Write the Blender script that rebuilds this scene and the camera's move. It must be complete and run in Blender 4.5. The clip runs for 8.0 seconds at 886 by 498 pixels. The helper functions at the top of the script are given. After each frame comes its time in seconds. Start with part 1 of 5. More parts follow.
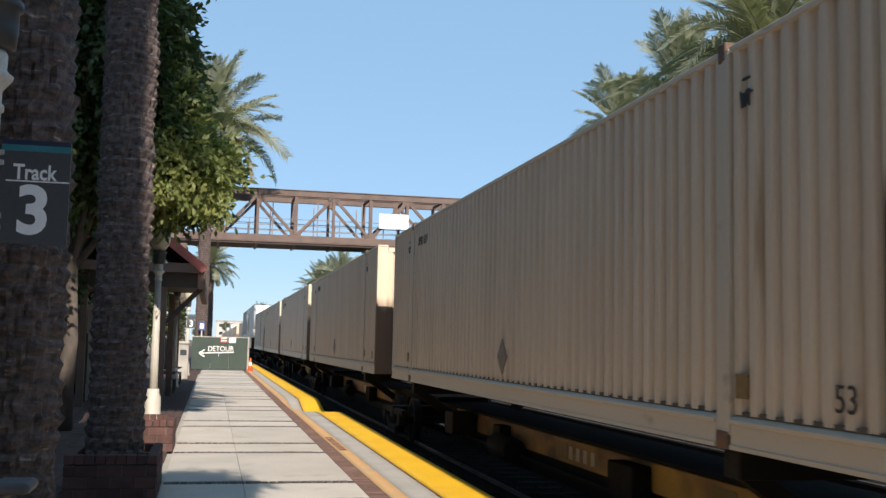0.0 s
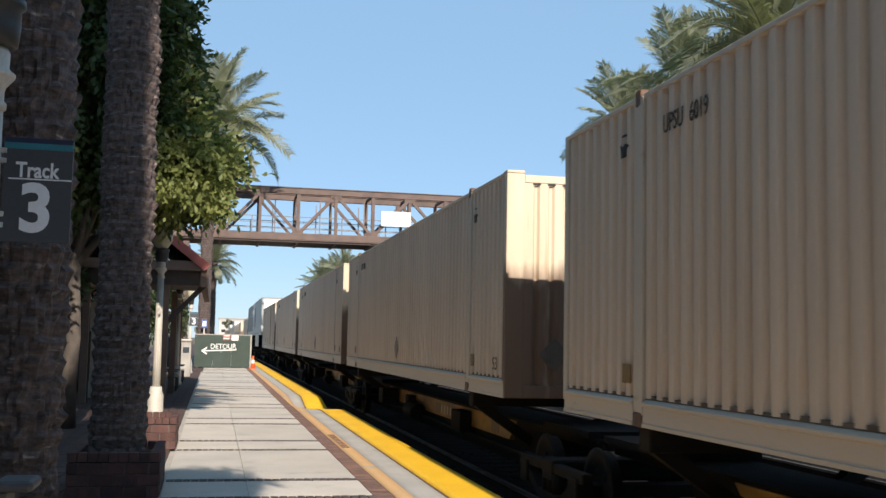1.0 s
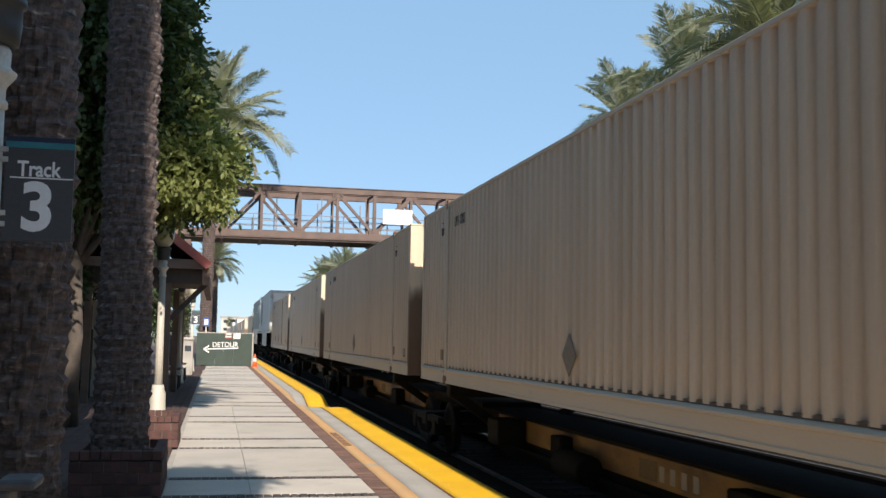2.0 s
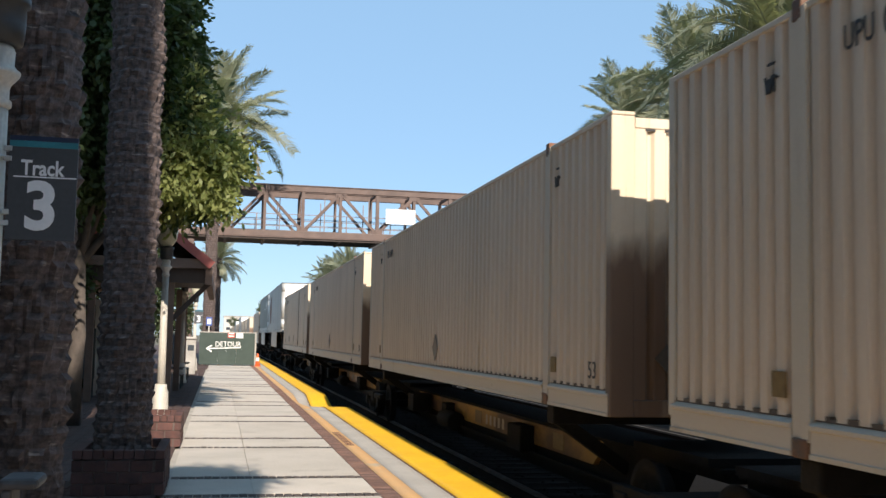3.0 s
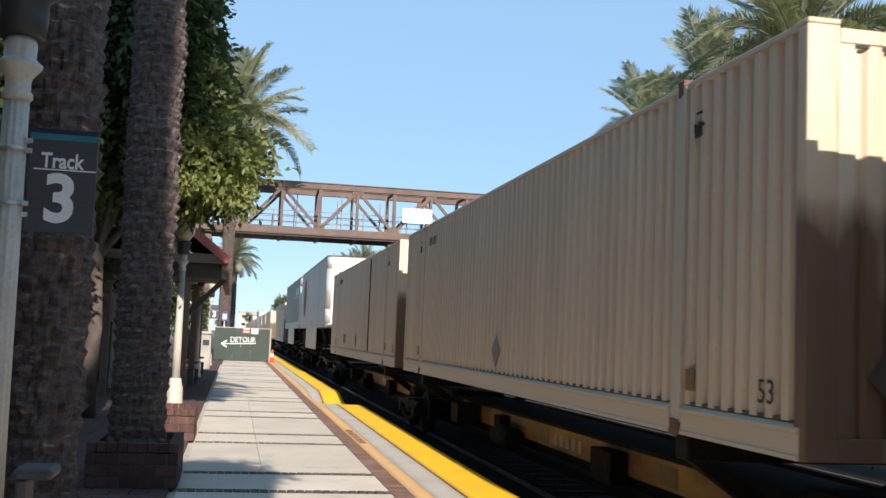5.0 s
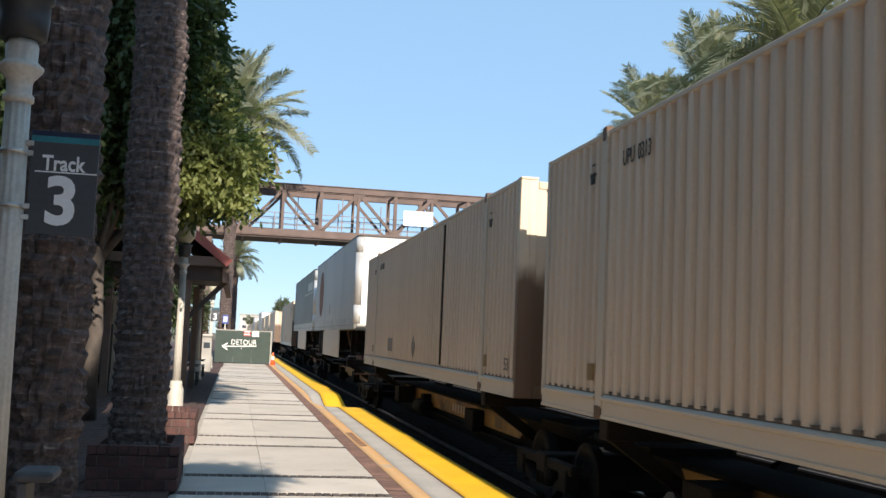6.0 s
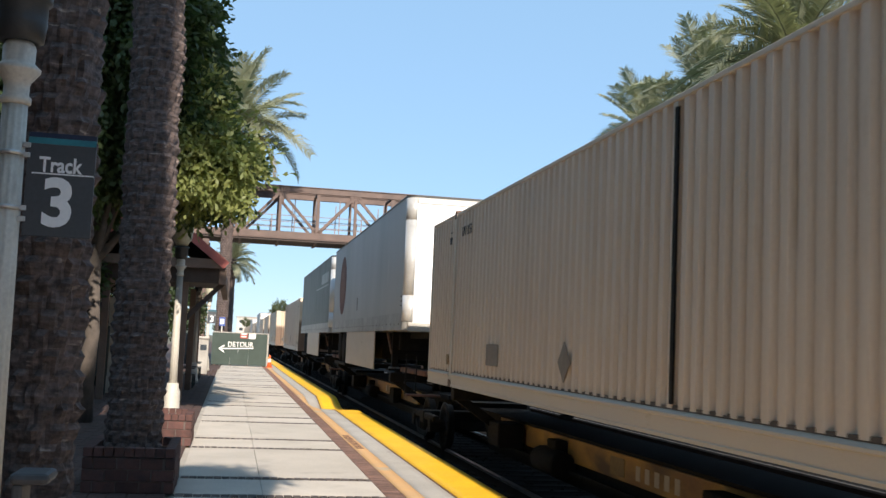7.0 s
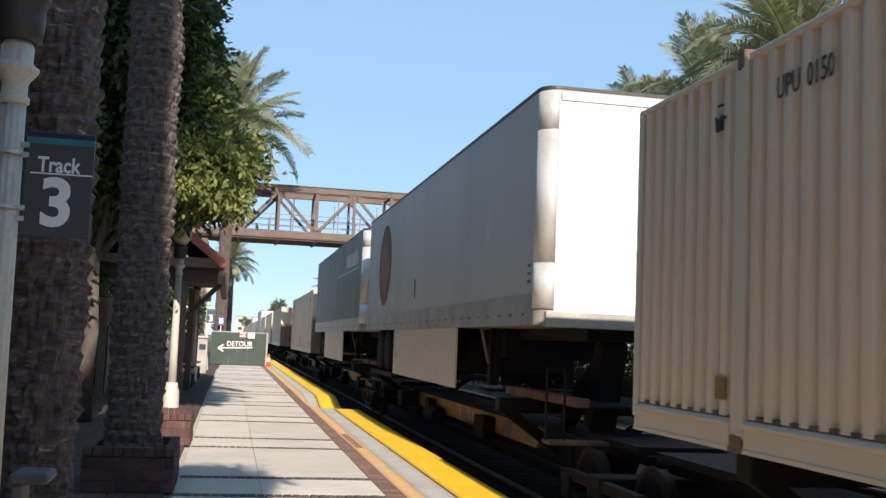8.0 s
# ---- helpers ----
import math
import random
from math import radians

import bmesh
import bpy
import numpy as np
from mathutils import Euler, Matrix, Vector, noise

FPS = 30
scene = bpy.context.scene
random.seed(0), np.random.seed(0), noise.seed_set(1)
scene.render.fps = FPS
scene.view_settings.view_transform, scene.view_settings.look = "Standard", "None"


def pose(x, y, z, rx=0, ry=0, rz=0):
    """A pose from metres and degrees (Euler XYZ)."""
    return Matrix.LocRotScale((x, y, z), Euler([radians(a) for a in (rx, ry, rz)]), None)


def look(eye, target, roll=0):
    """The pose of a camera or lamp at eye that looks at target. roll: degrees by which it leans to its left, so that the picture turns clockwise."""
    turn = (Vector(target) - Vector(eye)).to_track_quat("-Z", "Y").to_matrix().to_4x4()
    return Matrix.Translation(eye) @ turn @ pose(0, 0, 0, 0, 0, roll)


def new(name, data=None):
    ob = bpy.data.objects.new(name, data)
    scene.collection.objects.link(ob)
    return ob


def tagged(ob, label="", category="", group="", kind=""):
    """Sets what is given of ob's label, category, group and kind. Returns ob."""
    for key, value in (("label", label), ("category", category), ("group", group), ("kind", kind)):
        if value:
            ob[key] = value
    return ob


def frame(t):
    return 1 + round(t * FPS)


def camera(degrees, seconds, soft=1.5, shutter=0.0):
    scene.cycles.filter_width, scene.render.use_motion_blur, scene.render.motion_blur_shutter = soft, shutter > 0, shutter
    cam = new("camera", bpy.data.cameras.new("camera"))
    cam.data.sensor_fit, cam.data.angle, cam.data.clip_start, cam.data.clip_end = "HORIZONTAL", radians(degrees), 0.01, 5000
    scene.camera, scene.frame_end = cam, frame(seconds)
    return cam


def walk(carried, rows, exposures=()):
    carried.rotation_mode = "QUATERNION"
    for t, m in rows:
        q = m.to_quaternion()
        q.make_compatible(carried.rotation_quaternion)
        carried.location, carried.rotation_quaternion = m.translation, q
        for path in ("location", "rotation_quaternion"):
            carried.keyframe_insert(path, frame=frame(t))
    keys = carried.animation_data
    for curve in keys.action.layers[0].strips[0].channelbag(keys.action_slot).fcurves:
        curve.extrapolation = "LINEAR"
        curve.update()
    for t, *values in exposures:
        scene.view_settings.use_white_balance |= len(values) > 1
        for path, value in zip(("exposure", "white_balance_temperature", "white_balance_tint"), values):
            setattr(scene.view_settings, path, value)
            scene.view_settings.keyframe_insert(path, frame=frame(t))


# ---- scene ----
cam = camera(46.13, 8.0, shutter=0.1)
walk(cam, [
    (0.0, look((0, 0, 1.77), (4.269, 19.453, 3.598), 1.23)),
    (0.5, look((0, 0, 1.77), (4.207, 19.469, 3.572), 1.21)),
    (1.0, look((0, 0, 1.77), (4.228, 19.467, 3.548), 1.17)),
    (1.5, look((0, 0, 1.77), (4.208, 19.474, 3.512), 1.06)),
    (3.0, look((0, 0, 1.77), (4.145, 19.489, 3.504), 1.19)),
    (3.5, look((0, 0, 1.77), (4.080, 19.506, 3.463), 2.05)),
    (4.0, look((0, 0, 1.77), (3.984, 19.527, 3.447), 1.91)),
    (4.5, look((0, 0, 1.77), (3.880, 19.546, 3.468), 2.25)),
    (6.0, look((0, 0, 1.77), (3.824, 19.551, 3.543), 2.40)),
    (6.5, look((0, 0, 1.77), (3.860, 19.540, 3.578), 2.55)),
    (7.0, look((0, 0, 1.77), (3.876, 19.536, 3.596), 2.51)),
    (7.5, look((0, 0, 1.77), (3.874, 19.537, 3.584), 2.46)),
    (8.0, look((0, 0, 1.77), (3.899, 19.533, 3.576), 2.38)),
], exposures=((0, 0.50, 6900, 14), (1.5, 0.50, 6900, 14), (3.5, 0.65, 6900, 14), (8, 0.70, 6900, 14)))

# ---- world, sun ----
SUN = Vector((0.056, -1.0, 0.58)).normalized()
world = bpy.data.worlds.new("world")
scene.world = world
world.use_nodes = True
sky = world.node_tree.nodes.new("ShaderNodeTexSky")
sky.sky_type, sky.sun_disc = "NISHITA", False
sky.sun_elevation, sky.sun_rotation = math.asin(SUN.z), math.atan2(SUN.x, SUN.y)
sky.air_density, sky.dust_density, sky.ozone_density = 0.8, 0.1, 3.0
haze = world.node_tree.nodes.new("ShaderNodeMix")
haze.data_type, haze.inputs[0].default_value = "RGBA", 0.72
haze.inputs[7].default_value = (1.95, 3.6, 5.4, 1)  # even summer haze
world.node_tree.links.new(sky.outputs[0], haze.inputs[6])
world.node_tree.links.new(haze.outputs[2], world.node_tree.nodes["Background"].inputs[0])
world.node_tree.nodes["Background"].inputs[1].default_value = 0.115
sun = new("sun", bpy.data.lights.new("sun", "SUN"))
sun.data.energy, sun.data.angle, sun.data.color = 5.0, radians(0.53), (1.0, 0.93, 0.82)
sun.matrix_basis = look(Vector((0, -20, 30)), Vector((0, -20, 30)) - SUN)

# ---- materials ----
def surf(name, col, col2=None, size=1.0, rough=0.7, bump=0.1, metal=0.0, stretch=(1, 1, 1), stain=None, stain_size=1.0,
         stain_stretch=(1, 1, 1), stain_from=0.55, per_piece=0.0, grain=40.0, spec=0.5, speck=0.25):
    """Two scales of variation and a fine relief, in the thing's own metres."""
    m = bpy.data.materials.new(name)
    m.use_nodes = True
    nt = m.node_tree
    n, l = nt.nodes, nt.links
    b = n["Principled BSDF"]
    b.inputs["Metallic"].default_value = metal
    b.inputs["Specular IOR Level"].default_value = spec
    tc = n.new("ShaderNodeTexCoord")
    oi = n.new("ShaderNodeObjectInfo")
    def noised(scale, st, detail=5):
        mp = n.new("ShaderNodeMapping")
        mp.inputs["Scale"].default_value = st
        l.new(tc.outputs["Object"], mp.inputs["Vector"])
        add = n.new("ShaderNodeVectorMath")
        add.operation = "ADD"
        l.new(mp.outputs[0], add.inputs[0])
        wide = n.new("ShaderNodeMath")
        wide.operation = "MULTIPLY"
        wide.inputs[1].default_value = 37.0
        l.new(oi.outputs["Random"], wide.inputs[0])
        l.new(wide.outputs[0], add.inputs[1])
        t = n.new("ShaderNodeTexNoise")
        t.inputs["Scale"].default_value, t.inputs["Detail"].default_value = scale, detail
        l.new(add.outputs[0], t.inputs["Vector"])
        return t.outputs["Fac"]
    def ramp(fac, a, c):
        r = n.new("ShaderNodeValToRGB")
        r.color_ramp.elements[0].position, r.color_ramp.elements[1].position = a, c
        l.new(fac, r.inputs[0])
        return r.outputs[0]
    def mix(fac, a, c, how="MIX"):
        x = n.new("ShaderNodeMix")
        x.data_type, x.blend_type = "RGBA", how
        for k, v in ((0, fac), (6, a), (7, c)):
            if isinstance(v, (tuple, float, int)):
                x.inputs[k].default_value = v if not isinstance(v, tuple) else (*v, 1)
            else:
                l.new(v, x.inputs[k])
        return x.outputs[2]
    col2 = col2 or tuple(c * 0.72 for c in col)
    c = mix(ramp(noised(1.0 / size, stretch), 0.35, 0.68), col, col2)
    fine = noised(grain, (1, 1, 1), 3)
    c = mix(speck, c, ramp(fine, 0.0, 1.0), "OVERLAY")
    if stain:
        c = mix(ramp(noised(1.0 / stain_size, stain_stretch, 7), stain_from, stain_from + 0.16), c, stain)
    if per_piece:
        mr = n.new("ShaderNodeMapRange")
        mr.inputs[3].default_value, mr.inputs[4].default_value = 1 - per_piece, 1 + per_piece
        l.new(oi.outputs["Random"], mr.inputs[0])
        hs = n.new("ShaderNodeHueSaturation")
        l.new(mr.outputs[0], hs.inputs["Value"])
        l.new(c, hs.inputs["Color"])
        c = hs.outputs[0]
    l.new(c, b.inputs["Base Color"])
    rr = n.new("ShaderNodeMapRange")
    rr.inputs[3].default_value, rr.inputs[4].default_value = max(0.02, rough - 0.12), min(1, rough + 0.12)
    l.new(noised(3.0 / size, stretch), rr.inputs[0])
    l.new(rr.outputs[0], b.inputs["Roughness"])
    if bump:
        bp = n.new("ShaderNodeBump")
        bp.inputs["Strength"].default_value, bp.inputs["Distance"].default_value = bump, 0.01
        l.new(fine, bp.inputs["Height"])
        l.new(bp.outputs[0], b.inputs["Normal"])
    return m

def leafy(name, col, col2, through_light=0.3, size=0.5, spec=0.4):
    m = surf(name, col, col2, size=size, rough=0.55, spec=spec, bump=0.0, grain=6.0, per_piece=0.2)
    nt = m.node_tree
    b = nt.nodes["Principled BSDF"]
    tr = nt.nodes.new("ShaderNodeBsdfTranslucent")
    tr.inputs[0].default_value = (col[0] * 1.6, col[1] * 1.7, col[2] * 0.9, 1)
    mx = nt.nodes.new("ShaderNodeMixShader")
    mx.inputs[0].default_value = through_light
    nt.links.new(b.outputs[0], mx.inputs[1])
    nt.links.new(tr.outputs[0], mx.inputs[2])
    nt.links.new(mx.outputs[0], nt.nodes["Material Output"].inputs[0])
    return m

RUST = (0.16, 0.065, 0.03)

def rust_shade_runs(m, places, col):
    """Ragged runs of rust and painted shade over a wall: each (x, half width, top, bottom) in the thing's own metres.
    """
    n, l = m.node_tree.nodes, m.node_tree.links
    b = n["Principled BSDF"]
    old = b.inputs["Base Color"].links[0].from_socket
    def calc(how, a, c):
        x = n.new("ShaderNodeMath")
        x.operation, x.use_clamp = how, False
        for k, v in enumerate((a, c)):
            if isinstance(v, (int, float)):
                x.inputs[k].default_value = v
            else:
                l.new(v, x.inputs[k])
        return x.outputs[0]
    tc, sep, oi = n.new("ShaderNodeTexCoord"), n.new("ShaderNodeSeparateXYZ"), n.new("ShaderNodeObjectInfo")
    l.new(tc.outputs["Object"], sep.inputs[0])
    mp = n.new("ShaderNodeMapping")
    mp.inputs["Scale"].default_value = (5.0, 1.0, 1.1)
    l.new(tc.outputs["Object"], mp.inputs["Vector"])
    ns = n.new("ShaderNodeTexNoise")
    ns.noise_dimensions = "4D"
    ns.inputs["Scale"].default_value, ns.inputs["Detail"].default_value = 1.0, 6
    l.new(mp.outputs[0], ns.inputs["Vector"])
    l.new(calc("MULTIPLY", oi.outputs["Random"], 50.0), ns.inputs["W"])
    wob = calc("MULTIPLY", calc("SUBTRACT", ns.outputs["Fac"], 0.36), 1.3)
    total = None
    for x0, half, top, low in places:
        side = calc("DIVIDE", calc("ABSOLUTE", calc("SUBTRACT", sep.outputs["X"], x0), 0), half)
        tall = calc("DIVIDE", calc("ABSOLUTE", calc("SUBTRACT", sep.outputs["Z"], (top + low) / 2), 0), (top - low) / 2)
        shape = calc("SUBTRACT", 1.0, calc("MAXIMUM", calc("POWER", side, 1.5), calc("POWER", tall, 3.0)))
        got = calc("ADD", shape, wob)
        total = got if total is None else calc("MAXIMUM", total, got)
    r = n.new("ShaderNodeValToRGB")
    r.color_ramp.elements[0].position, r.color_ramp.elements[1].position = 0.10, 0.75
    r.color_ramp.elements[1].color = (0.9, 0.9, 0.9, 1)
    l.new(total, r.inputs[0])
    x = n.new("ShaderNodeMix")
    x.data_type = "RGBA"
    x.inputs[7].default_value = (*col, 1)
    l.new(r.outputs[0], x.inputs[0])
    l.new(old, x.inputs[6])
    l.new(x.outputs[2], b.inputs["Base Color"])
    return m

